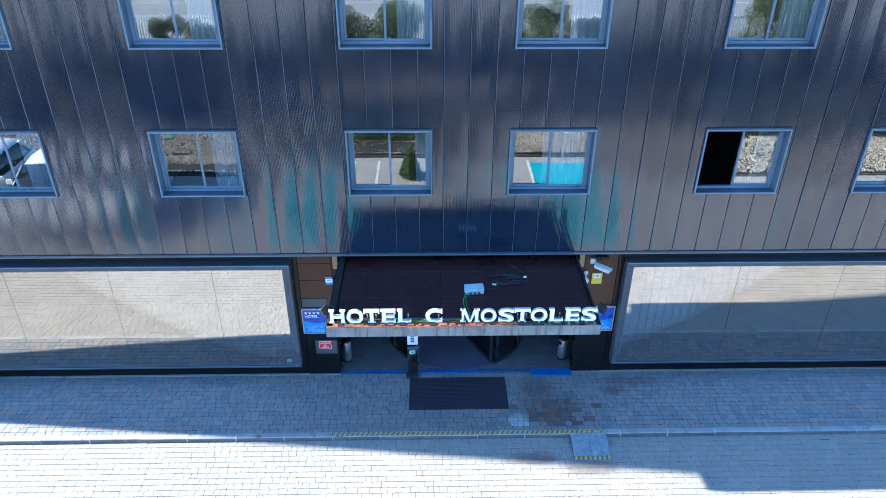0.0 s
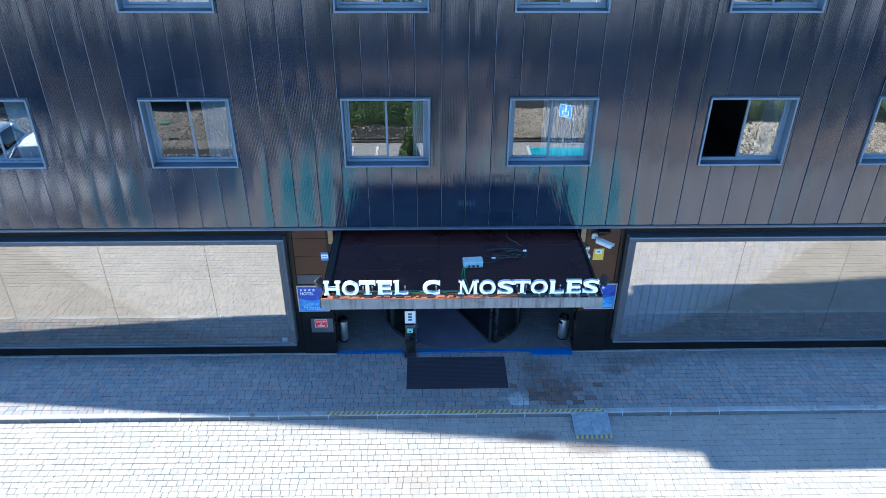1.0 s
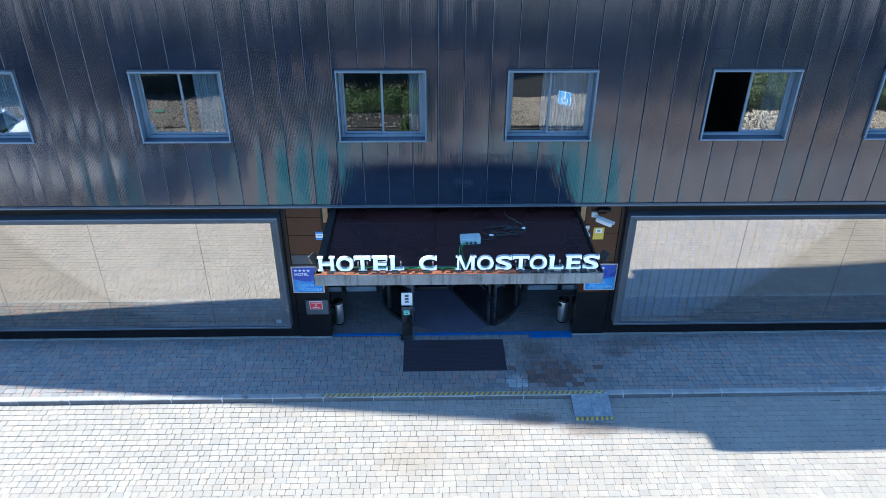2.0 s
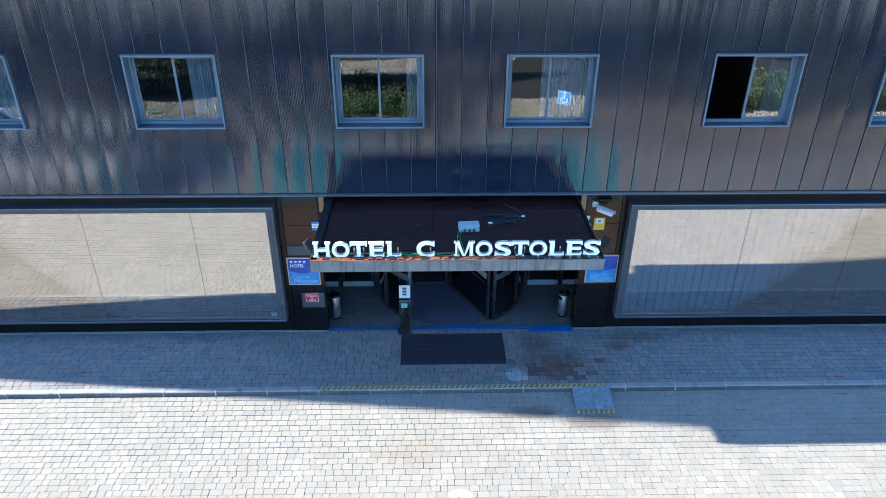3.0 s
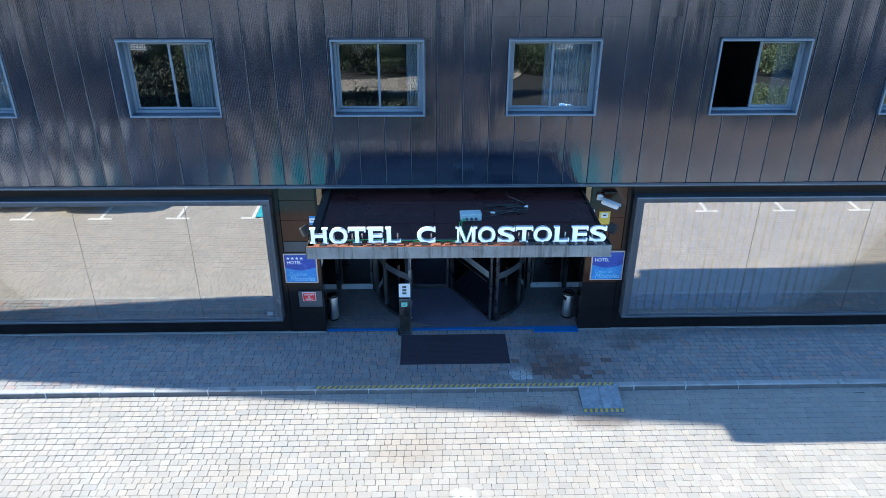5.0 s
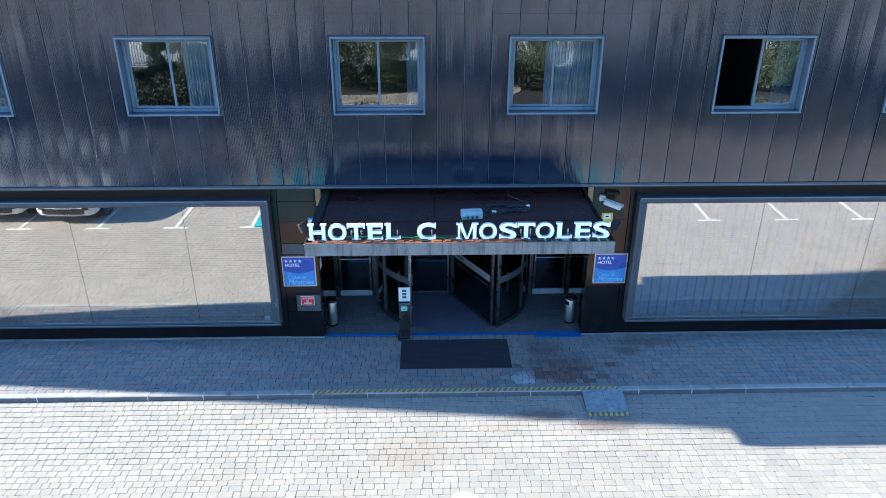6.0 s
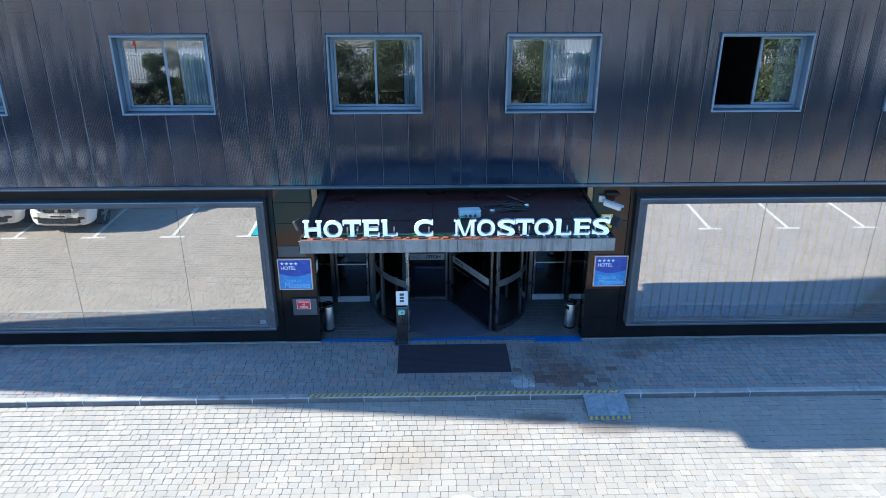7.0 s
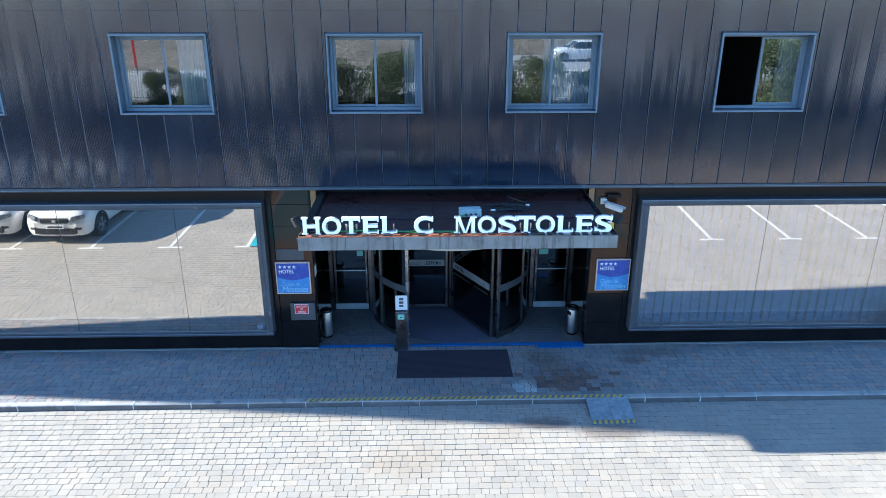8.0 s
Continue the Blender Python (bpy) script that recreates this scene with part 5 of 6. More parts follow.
grid_sheet("bank", -45, 45, 120, -24.1, -12.62, 26, bank_z, GRAVEL_BED, "gently rising gravel-covered planting bank", "ground")
bk = thing("bank_kerb", 0, -12.54, LOT_Z, "concrete kerb along the planted bank", "kerb", kind="structure")
kerb_mesh = as_mesh("kerb_stone", boxed(0.003, 0.997, -0.06, 0.06, -0.1, 0.05, 0.012), JOINT)
for i in range(-19, 19):
    piece("kerb_stone", kerb_mesh, bk, pose(i, 1.60 if i < -6 else 1.85 if i > 6 else 0, 0))
for x0, x1, y1 in ((-19, -6, -11.0), (7, 19, -10.75)):
    single("gravel_bed", boxed(x0, x1, -12.62, y1, -0.2, 0.05), GRAVEL_BED, "soil strip, toned dark for shade, under the gravel behind the bays", "ground", kind="structure")

oct_v = [Vector(p) for p in ((1, 0, 0), (0, 1, 0), (-1, 0, 0), (0, -1, 0), (0, 0, 1), (0, 0, -1))]
oct_f = [(0, 1, 4), (1, 2, 4), (2, 3, 4), (3, 0, 4), (1, 0, 5), (2, 1, 5), (3, 2, 5), (0, 3, 5)]
srng = random.Random(11)
vs, fs = [], []
for k in range(60000):
    x = srng.uniform(-19, 19)
    y = -12.66 - (2.75 + 0.25 * math.sin(x * 1.3)) * srng.random()
    if k % 4 == 3:
        x = srng.uniform(-5.6, 5.8) if k % 3 else srng.uniform(12.5, 19)
        back = min(max((x - 2.6) / 1.6, 0), 1)
        y = -18.3 - 3.2 * back - (1.9 - 0.7 * back) * srng.random() - 0.30 * math.sin(x * 0.9 + 1.2)
    y = min(y, -12.66)
    if k % 4 == 2 and abs(x) > 7:
        y = srng.uniform(-12.66, -11.06 if x < 0 else -10.8)
        # Gravel kept off this strip: the dark soil stands for a shadow.
        if x < 0 and -11.75 < y < -11.2:
            y -= 0.75
    # Mostly cleared of gravel, so dark soil stands for shade below the hedge.
    if -6.9 < x < 1.0 and -13.6 < y < -12.7 and srng.random() < 0.93:
        y = -13.55 - 1.9 * srng.random()
    r = srng.uniform(0.022, 0.056)
    e = Euler((srng.uniform(0, 6), srng.uniform(0, 6), srng.uniform(0, 6))).to_matrix()
    s = Vector((1, srng.uniform(0.6, 1), srng.uniform(0.5, 0.85))) * r
    base = len(vs)
    c = Vector((x, y, (bank_z(x, y) if y < -12.6 else 0.05) + r * 0.3))
    vs += [tuple(c + e @ Vector((v.x * s.x, v.y * s.y, v.z * s.z)) * srng.uniform(0.8, 1.15)) for v in oct_v]
    fs += [tuple(base + k for k in f) for f in oct_f]
tagged(new("gravel", sheet("gravel", vs, fs, STONE)), "coarse pale gravel stones on the bank", "gravel", kind="stuff")


def leaves(lobes, count, size, seed):
    """Verts and faces of many small folded leaves spread through ellipsoid lobes (x, y, z, rx, ry, rz)."""
    g = random.Random(seed)
    weight = [l[3] * l[4] * l[5] for l in lobes]
    vs, fs = [], []
    for _ in range(count):
        x, y, z, rx, ry, rz = g.choices(lobes, weight)[0]
        d = Vector((g.gauss(0, 1), g.gauss(0, 1), g.gauss(0, 1))).normalized() * (0.45 + 0.6 * g.random() ** 0.6)
        c = Vector((x + d.x * rx, y + d.y * ry, z + d.z * rz))
        e = Euler((g.uniform(0, 6.3), g.uniform(0, 6.3), g.uniform(0, 6.3))).to_matrix()
        s = size * g.uniform(0.6, 1.4)
        b = len(vs)
        vs += [tuple(c + e @ Vector(p)) for p in ((-s, 0, 0), (0, -s * 0.38, s * 0.1), (s, 0, 0), (0, s * 0.38, s * 0.1))]
        fs += [(b, b + 1, b + 2), (b, b + 2, b + 3)]
    return vs, fs


def tree(name, height, spread, seed, material, label, low=0.25, count=5200, size=0.10):
    """A tapered trunk with limbs under an uneven crown of many leaves."""
    g = random.Random(seed)
    t = thing(name, 0, 0, 0, label, "tree" if height > 2.2 else "shrub", group="bank trees")
    trunk = bmesh.new()
    fork = Vector((g.uniform(-0.1, 0.1), g.uniform(-0.1, 0.1), height * 0.35))
    join(trunk, rod((0, 0, -0.1), fork, 0.035 * height, 10, 0.022 * height))
    lobes = []
    for k in range(9):
        a, rr = k * 2.4 + g.uniform(-0.4, 0.4), spread * g.uniform(0.25, 0.68)
        z = height * g.uniform(low + 0.1, 0.86)
        tip = Vector((rr * math.cos(a), rr * math.sin(a), z))
        join(trunk, rod(fork * g.uniform(0.5, 1.0), tip, 0.014 * height, 7, 0.004 * height))
        q = spread * g.uniform(0.26, 0.46)
        lobes.append((tip.x, tip.y, tip.z, q, q, q * g.uniform(0.8, 1.15)))
    for k in range(6):
        a, rr = k * 1.05 + g.uniform(-0.3, 0.3), spread * g.uniform(0.3, 0.55)
        if low < 0:
            lobes.append((rr * math.cos(a), rr * math.sin(a), height * g.uniform(0.12, 0.22), spread * 0.36, spread * 0.36, height * 0.14))
    lobes.append((0, 0, height * 0.80, spread * 0.4, spread * 0.4, height * 0.17))
    part("trunk", trunk, BARK, t)
    v, f = leaves(lobes, count, size, seed)
    crown = new("crown", sheet("crown", v, f, material))
    crown.parent = t
    return t


def planted(proto, spots):
    for k, (x, y, s, r) in enumerate(spots):
        m = pose(x, y, bank_z(x, y), 0, 0, r)
        ob = proto if k == 0 else copy_thing(proto, m)
        ob.matrix_world = m @ Matrix.Scale(s, 4)


planted(tree("olive_tree", 3.4, 1.85, 1, LEAF_OLIVE, "rounded grey-green olive tree on the gravel bank", -0.08, 34000, 0.042), [(-13.4, -22.6, 0.62, 80), (7.6, -23.0, 0.60, 190), (15.6, -21.0, 1.15, 40), (-20, -22, 1.1, 130), (18.6, -22.0, 1.2, 250), (12.6, -22.6, 0.95, 10)])
planted(tree("shrub", 2.1, 1.35, 2, LEAF_OLIVE, "bushy grey-green oleander on the gravel bank", -0.08, 18000, 0.035), [(-2.0, -22.3, 1.50, 140), (-4.9, -22.2, 1.20, 0), (4.6, -22.6, 1.35, 60), (2.0, -22.9, 1.0, 100), (9.8, -23.0, 1.1, 150), (-7.6, -22.4, 0.9, 200), (-16.8, -22.6, 1.1, 20), (-11.6, -22.0, 0.95, 320)])
cb = thing("cone_bush", -1.25, -10.75, LOT_Z, "small dark green conical bush by the parking bays", "shrub")
part("trunk", rod((0, 0, 0), (0, 0, 0.9), 0.03, 8, 0.01), BARK, cb)
v, f = leaves([(0, 0, 0.16 + 0.13 * k, 0.42 - 0.042 * k, 0.42 - 0.042 * k, 0.16) for k in range(9)], 5200, 0.04, 3)
crown = new("crown", sheet("crown", v, f, LEAF))
crown.parent = cb
# Unseen tree added only to throw the shade strip along the bank.
cy = thing("cypress", -27.5, -14.7, bank_z(-27.5, -14.7), "unseen tall narrow dark green tree added at the bank's end for shade", "tree")
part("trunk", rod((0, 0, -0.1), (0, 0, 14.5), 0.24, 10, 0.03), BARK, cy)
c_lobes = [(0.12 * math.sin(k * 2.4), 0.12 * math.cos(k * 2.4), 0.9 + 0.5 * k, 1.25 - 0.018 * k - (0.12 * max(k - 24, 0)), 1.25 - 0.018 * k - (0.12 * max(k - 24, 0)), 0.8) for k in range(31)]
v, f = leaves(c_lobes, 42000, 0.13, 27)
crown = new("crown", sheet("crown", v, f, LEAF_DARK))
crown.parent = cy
for x0, x1, ys, h, n, seed, mat, label in ((-6.8, 0.9, (-13.95, -14.45, -14.95), 0.21, 40000, 21, LEAF, "low clipped bright green hedge on the bank"),
                                     (11.2, 18.0, (-14.2, -14.9, -15.6, -16.4), 0.40, 46000, 23, LEAF_OLIVE, "broad low pale green juniper bed on the bank")):
    g_lobes = [(x + 0.2 * math.sin(7 * x + y), y, h * (1 + 0.25 * math.sin(3 * x + 2 * y)), 0.55, 0.45, h) for x in np.arange(x0, x1, 0.5) for y in ys]
    v, f = leaves(g_lobes, n, 0.042, seed)
    v = [(x, y, z + bank_z(x, y)) for x, y, z in v]
    tagged(new("hedge", sheet("hedge", v, f, mat)), label, "hedge", kind="stuff")

g_lobes = []
# Dark leaves from y -15.9 to -17.9 stand in for a strip of shade.
for k in range(420):
    x, y = srng.uniform(-22, 22), -15.9 - 2.0 * srng.random()
    if not 2.2 < x < 8.5:
        g_lobes.append((x, y, 0.10, 0.8, 0.45, srng.uniform(0.12, 0.25)))
for k in range(210):
    x, y = srng.uniform(-22, 22), -20.7 - 2.6 * srng.random()
    if k % 3 == 0:
        x, y = srng.choice((srng.uniform(-20, -6.5), srng.uniform(6.5, 12))), -18.3 - 2.4 * srng.random()
    g_lobes.append((x, y, 0.25, 0.9, 0.5, srng.uniform(0.25, 0.5)))
v, f = leaves(g_lobes, 100000, 0.075, 22)
v = [(x, y, z + bank_z(x, y)) for x, y, z in v]
tagged(new("ground_cover", sheet("ground_cover", v, f, LEAF_DARK)), "dark low shrubs on the bank, partly standing in for shade", "shrubs", kind="stuff")

bx = thing("utility_cover", -10.9, -14.0, bank_z(-10.9, -14.0), "small green plastic utility cover on the gravel", "cover")
part("lid", boxed(-0.18, 0.18, -0.12, 0.12, 0.02, 0.10, 0.02), LID_GREEN, bx)

ds = thing("disabled_parking_sign", 4.5, -12.2, LOT_Z - 0.32, "blue square disabled parking sign on a grey post", "sign", rz=32)
part("post", rod((0, 0, 0.1), (0, 0, 1.95), 0.025, 12), ALU, ds)
part("plate", boxed(-0.25, 0.25, 0.027, 0.035, 1.42, 1.92, 0.004), SIGN_BLUE, ds, "blue face with a white wheelchair symbol")
part("border", box(box(box(boxed(-0.235, 0.235, 0.0355, 0.037, 1.435, 1.450), -0.235, 0.235, 0.0355, 0.037, 1.89, 1.905), -0.235, -0.22, 0.0355, 0.037, 1.452, 1.888), 0.22, 0.235, 0.0355, 0.037, 1.452, 1.888), SIGN_WHITE, ds)
sym = arc_wall(0, 0, 0.085, 0.125, 200, 415, -0.002, 0.0)
bmesh.ops.transform(sym, matrix=Matrix.Translation((0.02, 0.0385, 1.60)) @ Matrix.Rotation(radians(90), 4, "X"), verts=sym.verts)
part("wheel_symbol", sym, SIGN_WHITE, ds)
fig = bmesh.new()
for x0, x1, z0, z1 in ((-0.012, 0.034, 1.66, 1.81), (-0.10, 0.034, 1.635, 1.672), (-0.135, -0.098, 1.53, 1.672), (-0.095, -0.012, 1.72, 1.75), (-0.022, 0.045, 1.82, 1.88)):
    box(fig, x0, x1, 0.0365, 0.0385, z0, z1)
part("figure_symbol", fig, SIGN_WHITE, ds)

single("wall_low", boxed(-45, 45, -24.45, -24.10, -0.2, 1.12, 0.015), KERB, "low grey concrete retaining wall under the railing", "wall", kind="structure")
rk = bmesh.new()
bmesh.ops.create_icosphere(rk, subdivisions=3, radius=0.30)
for q in rk.verts:
    q.co = Vector((q.co.x * 1.1, q.co.y * 0.8, q.co.z * 0.75)) * (1 + 0.35 * noise.noise(q.co * 4.0))
single("boulder", rk, BLACK_MATT, "dark rounded boulder on the gravel", "rock", at=pose(-1.5, -20.8, bank_z(-1.5, -20.8) + 0.14))
fence = thing("fence", 0, -24.27, 1.12, "white picket railing along the street", "fence")
for k in range(-15, 16):
    part("post", boxed(-0.04, 0.04, -0.04, 0.04, -0.002, 1.55, 0.006), FENCE_WHITE, fence, at=pose(k * 2.0, 0, 0))
for z in (0.12, 1.30):
    part("rail", boxed(-30, 30, -0.02, 0.02, z, z + 0.05), FENCE_WHITE, fence)
pick = bmesh.new()
for k in range(-225, 226):
    join(pick, rod((k * 0.133, 0.05, 0.04), (k * 0.133, 0.05, 1.48), 0.028, 6))
tagged(part("pickets", pick, FENCE_WHITE, fence, "white upright pickets"), kind="stuff")
single("far_pavement", boxed(-60, 60, -31.2, -24.46, -0.2, 0.74), KERB, "pale concrete pavement along the far street", "pavement", kind="structure")
single("street", boxed(-60, 60, -41.0, -31.204, -0.25, 0.60), ASPHALT, "grey asphalt street beyond the fence", "road", kind="structure")
single("side_street", boxed(4, 60, -51.0, -41.004, -0.25, 0.60), ASPHALT, "grey asphalt parking strip beyond the street", "road", kind="structure")
for y in (-32.0, -36.4):
    single("street_line", boxed(-60, 60, y - 0.07, y + 0.07, 0.602, 0.606), WHITE_PAINT, "white painted street line", "road marking", "street lines", "structure")
grid_sheet("hillside", -110, 110, 70, -150, -41.0, 40, lambda x, y: 0.5 + 4.5 * min(max((-41 - 11 * min(max(x - 3, 0) / 3, 1) - y) / 60, 0), 1) + (0.7 if y < -53 or x < 3 else 0.0) * noise.noise(Vector((x * 0.06, y * 0.06, 4))), DIRT, "dry earth slope beyond the street", "ground")
rs = thing("red_post", -20.6, -38.6, 0.604, "tall slim red banner post by the street", "post")
part("pole", rod((0, 0, 0), (0, 0, 3.4), 0.04), GREY_BOX, rs)
part("banner", boxed(-0.09, 0.09, 0.05, 0.07, 0.5, 3.3, 0.004), SIGN_RED, rs)


# ---------------------------------------------------------------- cars
def loft(stations, smooth=True):
    """A bmesh through half cross-sections (y, [(x, z), ...]) mirrored over x = 0."""
    bm = bmesh.new()
    rings = []
    for y, half in stations:
        ring = [bm.verts.new((x, y, z)) for x, z in half] + [bm.verts.new((-x, y, z)) for x, z in reversed(half)]
        rings.append(ring)
    for a, b in zip(rings, rings[1:]):
        for i in range(len(a) - 1):
            bm.faces.new((a[i], a[i + 1], b[i + 1], b[i])).smooth = smooth
        bm.faces.new((a[-1], a[0], b[0], b[-1])).smooth = smooth
    bm.faces.new(rings[0]), bm.faces.new(rings[-1][::-1])
    bmesh.ops.recalc_face_normals(bm, faces=bm.faces)
    return bm


def car(name, label):
    """A compact sport-utility car, front towards +y, origin on the ground at its middle."""
    c = thing(name, 0, 0, 0, label, "car", group="parked white cars")
    def low(y, w, zb, zs, zt):
        return (y, [(w * 0.86, zb), (w * 0.97, zb + 0.12), (w, zb + 0.30), (w * 0.985, zs), (w * 0.90, zt - 0.03), (w * 0.55, zt), (0.02, zt + 0.015)])
    body = loft([low(2.18, 0.60, 0.34, 0.62, 0.66), low(2.12, 0.80, 0.26, 0.66, 0.76), low(1.95, 0.89, 0.24, 0.72, 0.90), low(1.5, 0.92, 0.24, 0.80, 0.99), low(0.85, 0.92, 0.24, 0.88, 1.06),
                 low(0.0, 0.92, 0.24, 0.92, 1.02), low(-1.0, 0.92, 0.24, 0.94, 1.04), low(-1.8, 0.91, 0.26, 0.95, 1.08), low(-2.1, 0.86, 0.30, 0.93, 1.06), low(-2.19, 0.74, 0.40, 0.88, 0.98)])
    part("body", body, CAR_WHITE, c)
    def cab(y, wb, wt, zt):
        return (y, [(wb, 1.0), (wb * 0.97, 1.1), (wt, zt - 0.06), (wt * 0.85, zt), (0.02, zt + 0.02)])
    part("glasshouse", loft([cab(0.95, 0.74, 0.72, 1.07), cab(0.30, 0.82, 0.64, 1.50), cab(-0.3, 0.83, 0.64, 1.565), cab(-1.3, 0.83, 0.62, 1.53), cab(-1.75, 0.80, 0.58, 1.44), cab(-2.05, 0.76, 0.68, 1.10)]), CAR_GLASS, c)
    part("roof", loft([(0.22, [(0.60, 1.49), (0.55, 1.535), (0.02, 1.555)]), (-0.3, [(0.63, 1.53), (0.56, 1.595), (0.02, 1.615)]), (-1.3, [(0.61, 1.50), (0.54, 1.56), (0.02, 1.58)]), (-1.85, [(0.57, 1.42), (0.50, 1.475), (0.02, 1.49)])]), CAR_WHITE, c)
    for s in (-1, 1):
        part("pillar", rod((s * 0.75, 0.88, 1.06), (s * 0.61, 0.24, 1.52), 0.035, 6), CAR_WHITE, c)
        part("pillar", rod((s * 0.83, -0.55, 1.03), (s * 0.645, -0.5, 1.55), 0.03, 6), CAR_BLACK, c)
        part("pillar", rod((s * 0.80, -1.85, 1.06), (s * 0.60, -1.5, 1.52), 0.06, 6), CAR_WHITE, c)
        part("headlight", boxed(-0.19, 0.19, -0.05, 0.05, -0.07, 0.07, 0.03, 2), LAMP_LENS, c, at=pose(s * 0.64, 2.10, 0.77, -12, s * -9, s * -28))
        part("fog_light", boxed(-0.12, 0.12, -0.04, 0.04, -0.05, 0.05, 0.02), CAR_BLACK, c, at=pose(s * 0.64, 2.13, 0.47, 0, 0, s * -22))
        part("mirror", boxed(-0.12, 0.10, -0.06, 0.06, -0.06, 0.08, 0.03, 2), CAR_WHITE, c, at=pose(s * 0.98, 0.62, 1.08))
        part("tail_light", boxed(-0.06, 0.06, -0.04, 0.04, -0.12, 0.12, 0.02), SIGN_RED, c, at=pose(s * 0.78, -2.09, 0.9))
        for y in (1.36, -1.30):
            part("arch", arc_wall(0, 0, 0.345, 0.40, 0, 180, -0.03, 0.03), CAR_BLACK, c, at=pose(s * 0.905, y, 0.34, 90, 0, 90))
            w = part("wheel", rod((-0.11, 0, 0), (0.11, 0, 0), 0.335, 28), RUBBER, c, at=pose(s * 0.82, y, 0.335))
            part("rim_disc", rod((-0.004, 0, 0), (0.004, 0, 0), 0.235, 20), CAR_BLACK, w, at=pose(s * 0.110, 0, 0))
            spokes = rod((-0.012, 0, 0), (0.012, 0, 0), 0.05, 12)
            for k in range(5):
                for d in (-9, 9):
                    join(spokes, boxed(-0.008, 0.008, -0.013, 0.013, 0.04, 0.228), Matrix.Rotation(radians(72 * k + d), 4, "X"))
            part("rim", spokes, ALU, w, at=pose(s * 0.122, 0, 0))
    part("grille", boxed(-0.40, 0.40, -0.03, 0.03, -0.075, 0.075, 0.02), CAR_BLACK, c, at=pose(0, 2.172, 0.695, -6))
    part("grille_trim", boxed(-0.43, 0.43, -0.012, 0.012, -0.012, 0.012, 0.004), ALU, c, at=pose(0, 2.195, 0.785, -6))
    part("lower_grille", boxed(-0.60, 0.60, -0.03, 0.03, -0.085, 0.085, 0.02), CAR_BLACK, c, at=pose(0, 2.168, 0.405, 5))
    part("plate", boxed(-0.26, 0.26, -0.01, 0.01, -0.055, 0.055, 0.003), SIGN_WHITE, c, "blank white number plate", at=pose(0, 2.205, 0.535))
    part("plate_bar", boxed(-0.20, 0.22, -0.002, 0.002, -0.022, 0.022), CAR_BLACK, c, at=pose(0, 2.2175, 0.535))
    part("badge", boxed(-0.05, 0.05, -0.01, 0.01, -0.04, 0.04, 0.01), STEEL, c, at=pose(0, 2.215, 0.70))
    part("skid_plate", boxed(-0.5, 0.5, -0.02, 0.02, -0.03, 0.03, 0.01), ALU, c, at=pose(0, 2.17, 0.285))
    return c


first = car("car", "white compact sport-utility car parked in a bay")
first.matrix_world = pose(-10.82, -8.72, LOT_Z, 0, 0, 2)
copy_thing(first, pose(-13.05, -8.85, LOT_Z, 0, 0, -1))
copy_thing(first, pose(-15.4, -9.1, LOT_Z, 0, 0, 1))
copy_thing(first, pose(12.0, -46.8, 0.604, 0, 0, 84))

# ---------------------------------------------------------------- kerb and its hazard marking
kerb = thing("kerb", 0, KERB_Y, ROAD_Z, "pale concrete kerb between pavement and forecourt", "kerb", kind="structure")


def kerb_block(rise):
    """A kerb stone with a rounded upper edge and a pale-stained face toned dark for shade."""
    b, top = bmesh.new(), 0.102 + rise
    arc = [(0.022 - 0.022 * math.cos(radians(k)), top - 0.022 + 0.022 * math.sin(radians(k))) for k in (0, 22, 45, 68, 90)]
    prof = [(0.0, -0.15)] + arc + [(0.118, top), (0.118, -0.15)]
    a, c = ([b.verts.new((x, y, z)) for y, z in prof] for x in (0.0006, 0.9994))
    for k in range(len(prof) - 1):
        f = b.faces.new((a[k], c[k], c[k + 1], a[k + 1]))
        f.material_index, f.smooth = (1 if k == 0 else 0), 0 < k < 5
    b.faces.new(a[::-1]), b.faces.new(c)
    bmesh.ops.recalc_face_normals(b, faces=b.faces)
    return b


front_kerb = [as_mesh("kerb_stone", kerb_block(d), [KERB, KERB_SHADE_FACE]) for d in (0.0, 0.003, 0.006)]
mortar = as_mesh("mortar_joint", boxed(-0.012, 0.012, -0.0025, 0.117, -0.10, 0.1105, 0.004), PAVER_PALE)
krng = random.Random(5)
for i in range(-12, 12):
    piece("mortar_joint", mortar, kerb, pose(i + 0.36 + krng.uniform(-0.004, 0.004), 0, krng.uniform(-0.004, 0)))
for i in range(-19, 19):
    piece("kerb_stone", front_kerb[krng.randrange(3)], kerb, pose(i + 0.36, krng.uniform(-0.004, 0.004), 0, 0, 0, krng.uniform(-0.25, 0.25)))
hz = thing("hazard_tape", 0, KERB_Y, ROAD_Z + 0.109, "worn yellow and grey hazard stripes along the kerb edge", "road marking", kind="structure")
part("tape", boxed(-2.66, 2.98, 0.010, 0.098, 0.0, 0.002), HAZARD_GREY, hz)
for k in range(54):
    x = -2.64 + 0.104 * k
    s = bmesh.new()
    slanted(s, ((x, 0.012), (x + 0.055, 0.012), (x + 0.105, 0.096), (x + 0.050, 0.096)), 0.0025, 0.005)
    part("stripe", s, YELLOW, hz)

# ---------------------------------------------------------------- pavers
LENGTHS = (0.118, 0.142, 0.162, 0.182, 0.205, 0.232)
ROW = 0.1313


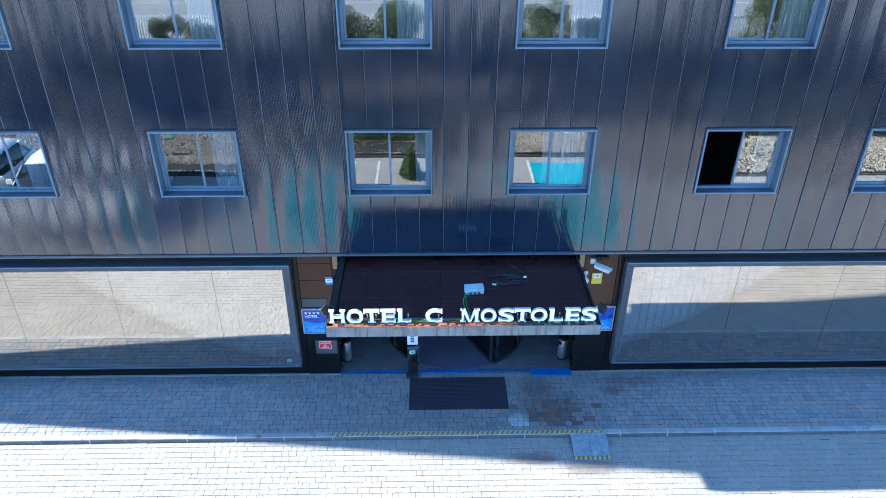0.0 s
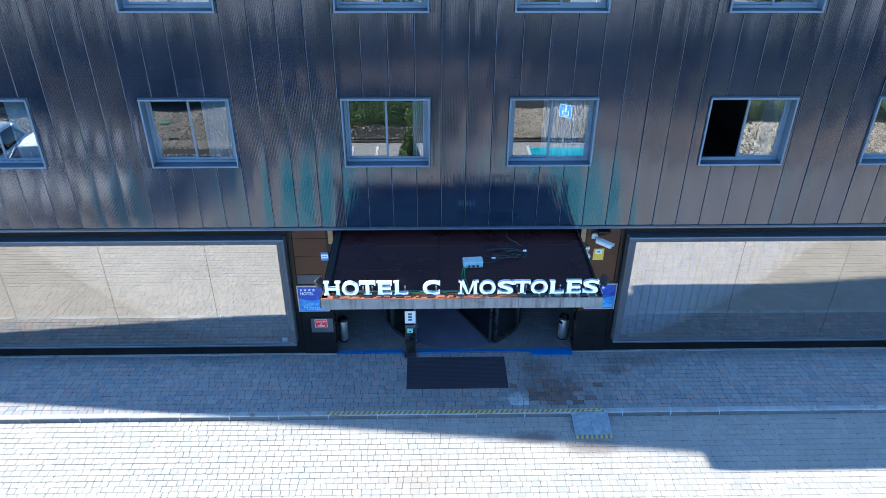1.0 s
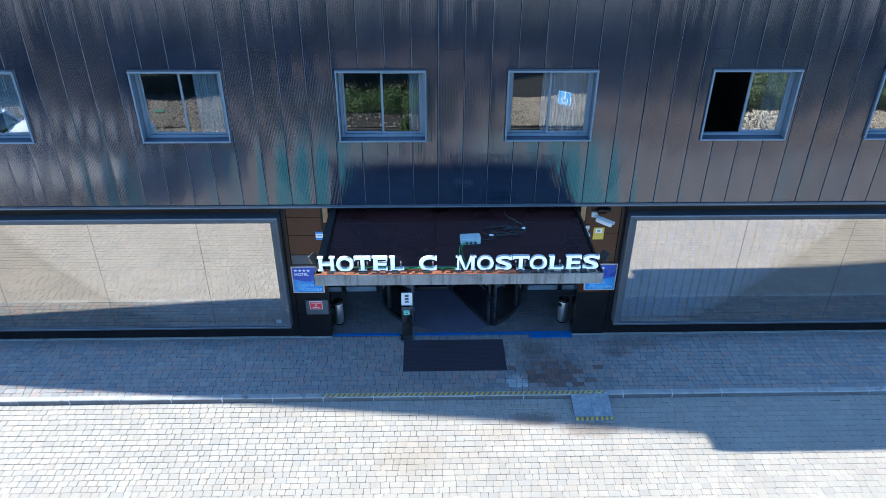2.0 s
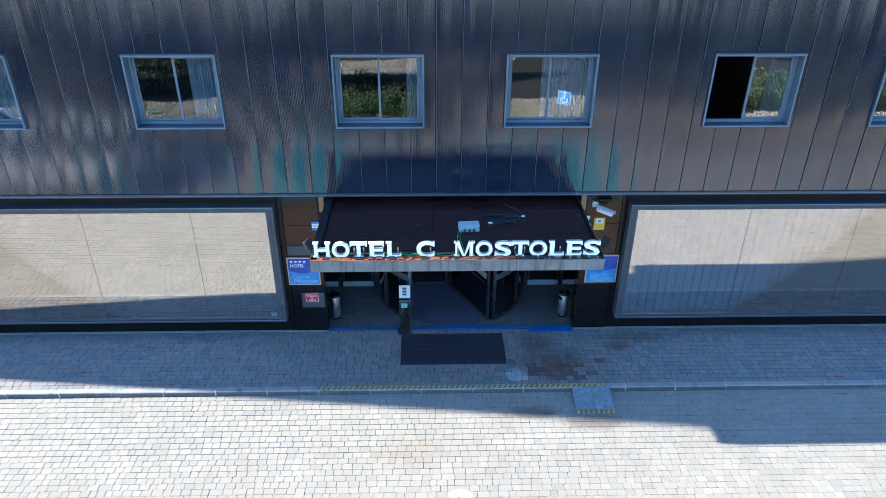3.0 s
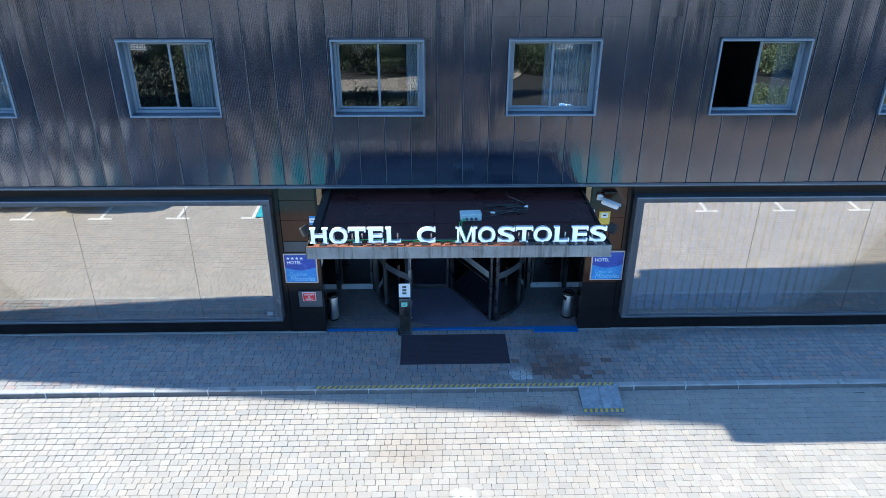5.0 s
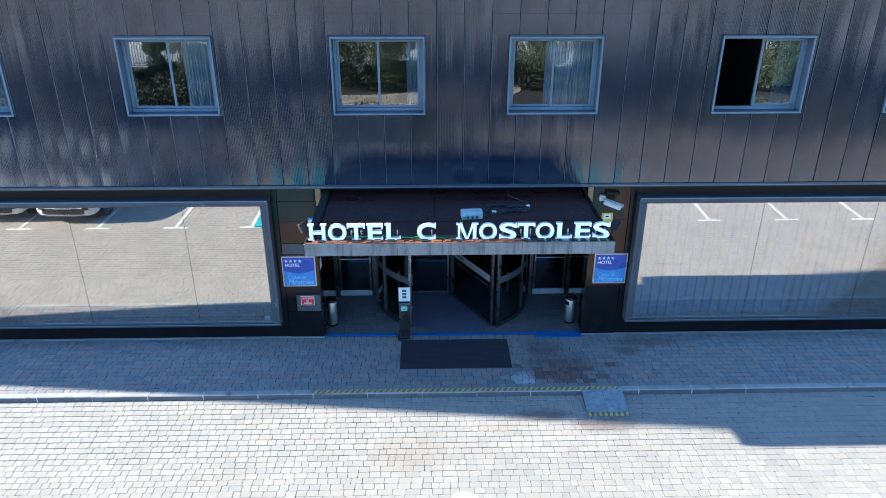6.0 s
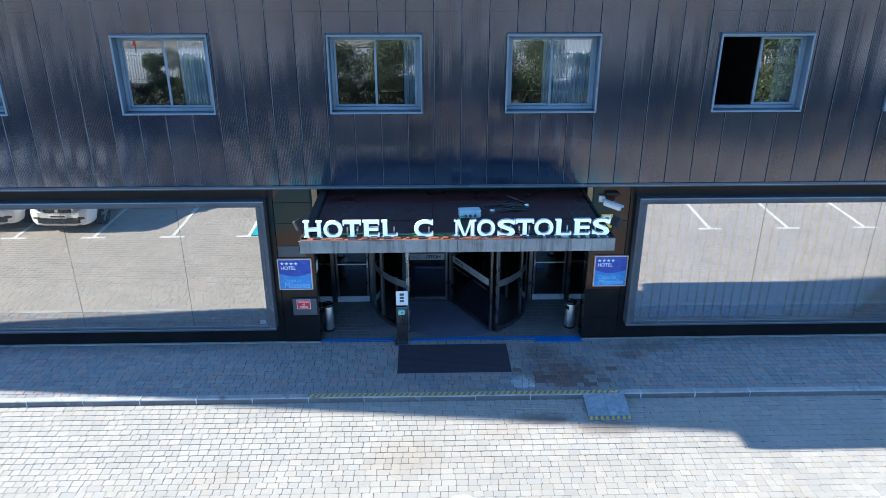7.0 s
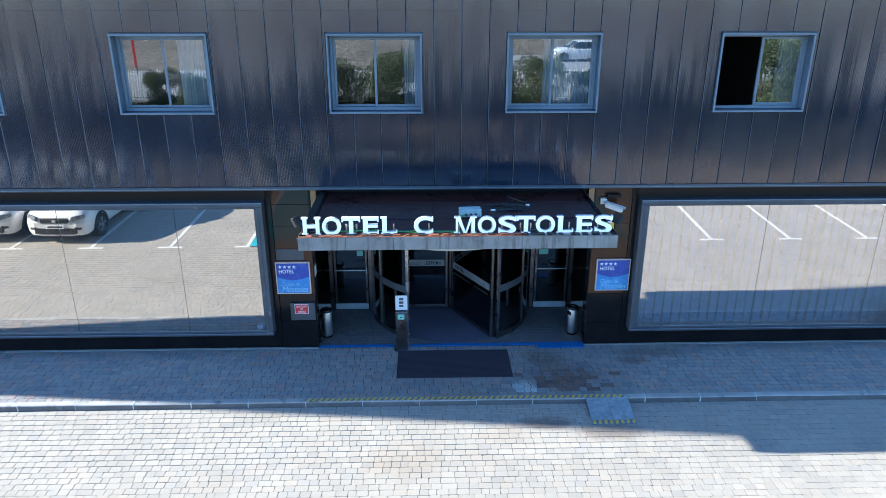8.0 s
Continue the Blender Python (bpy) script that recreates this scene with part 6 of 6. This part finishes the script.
def paver_shape(length, gap, g):
    """Corner points and faces of one tumbled paver with chipped, uneven corners, its top at z = 0."""
    x, y = length / 2 - gap, ROW / 2 - gap
    chips = [g.uniform(0.006, 0.017) for _ in range(4)]
    shift = [(g.gauss(0, 0.0014), g.gauss(0, 0.0014)) for _ in range(8)]
    def ring(i, z):
        a, b = x - i, y - i
        c0, c1, c2, c3 = chips
        pts = [(a - c0, -b), (a, c0 - b), (a, b - c1), (a - c1, b), (c2 - a, b), (-a, b - c2), (-a, c3 - b), (c3 - a, -b)]
        return [(p + u, q + v, z) for (p, q), (u, v) in zip(pts, shift)]
    v = ring(0, -0.010) + ring(0.0028, 0.0)
    return v, [tuple(range(8, 16))] + [(k, (k + 1) % 8, 8 + (k + 1) % 8, 8 + k) for k in range(8)]


def pave(parent, x0, x1, y0, y1, z, near, material, seed, gap, oily=None, pale=None):
    """Lays courses of pavers; those inside the stretch near (up to 300) are objects, the others one joined mesh.
    oily, pale: the places (x, y, rx, ry) round which oil-darkened and paint-splashed ones lie."""
    g = random.Random(seed)
    forms = [[paver_shape(l, gap, g) for _ in range(4)] for l in LENGTHS]
    shapes = [[sheet("paver", v, f, material) for v, f in row] for row in forms]
    dark = [[sheet("paver", v, f, PAVER_DARK) for v, f in row] for row in forms] if oily else []
    light = [[sheet("paver", v, f, PAVER_PALE) for v, f in row] for row in forms] if pale else []
    def chance(spot, px, py):
        return math.exp(-((px - spot[0]) / spot[2]) ** 2 - ((py - spot[1]) / spot[3]) ** 2) if spot else 0.0
    vs, fs, made = [], [], 0
    rows = int(round((y1 - y0) / ROW))
    for r in range(rows):
        y = y1 - ROW * (r + 0.5)
        x = x0 - g.uniform(0, 0.2)
        while x < x1:
            k, q = g.choices(range(6), (2, 3, 4, 4, 2, 1))[0], g.randrange(4)
            cx = x + LENGTHS[k] / 2
            x += LENGTHS[k]
            dz, rx, ry, rz = g.gauss(0, 0.0010), g.gauss(0, 0.35), g.gauss(0, 0.35), g.gauss(0, 0.9)
            m = pose(cx, y + g.gauss(0, 0.0018), z(y) + dz, rx, ry, rz)
            if near[0] < cx < near[1] and near[2] < y < near[3] and made < 300:
                kind_of = light if g.random() < 1.1 * chance(pale, cx, y) else dark if g.random() < 1.4 * chance(oily, cx, y) else shapes
                piece("paver", kind_of[k][q], parent, parent.matrix_world.inverted() @ m)
                made += 1
            else:
                base = len(vs)
                vs += [tuple(m @ Vector(p)) for p in forms[k][q][0]]
                fs += [tuple(base + i for i in f) for f in forms[k][q][1]]
    rest = new("outer_pavers", sheet("outer_pavers", vs, fs, material))
    rest.parent = parent
    rest.matrix_parent_inverse = parent.matrix_world.inverted()
    tagged(rest, kind="stuff")


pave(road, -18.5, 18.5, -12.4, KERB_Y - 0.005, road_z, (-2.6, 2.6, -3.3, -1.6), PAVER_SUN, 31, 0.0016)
pave(pavement, -12.5, 12.5, -1.545, 0.295, lambda y: WALK_Z, (-1.2, 3.3, -1.5, -0.2), PAVER_WALK, 32, 0.0026, (2.05, -1.02, 0.50, 0.30), (1.26, -1.26, 0.20, 0.22))
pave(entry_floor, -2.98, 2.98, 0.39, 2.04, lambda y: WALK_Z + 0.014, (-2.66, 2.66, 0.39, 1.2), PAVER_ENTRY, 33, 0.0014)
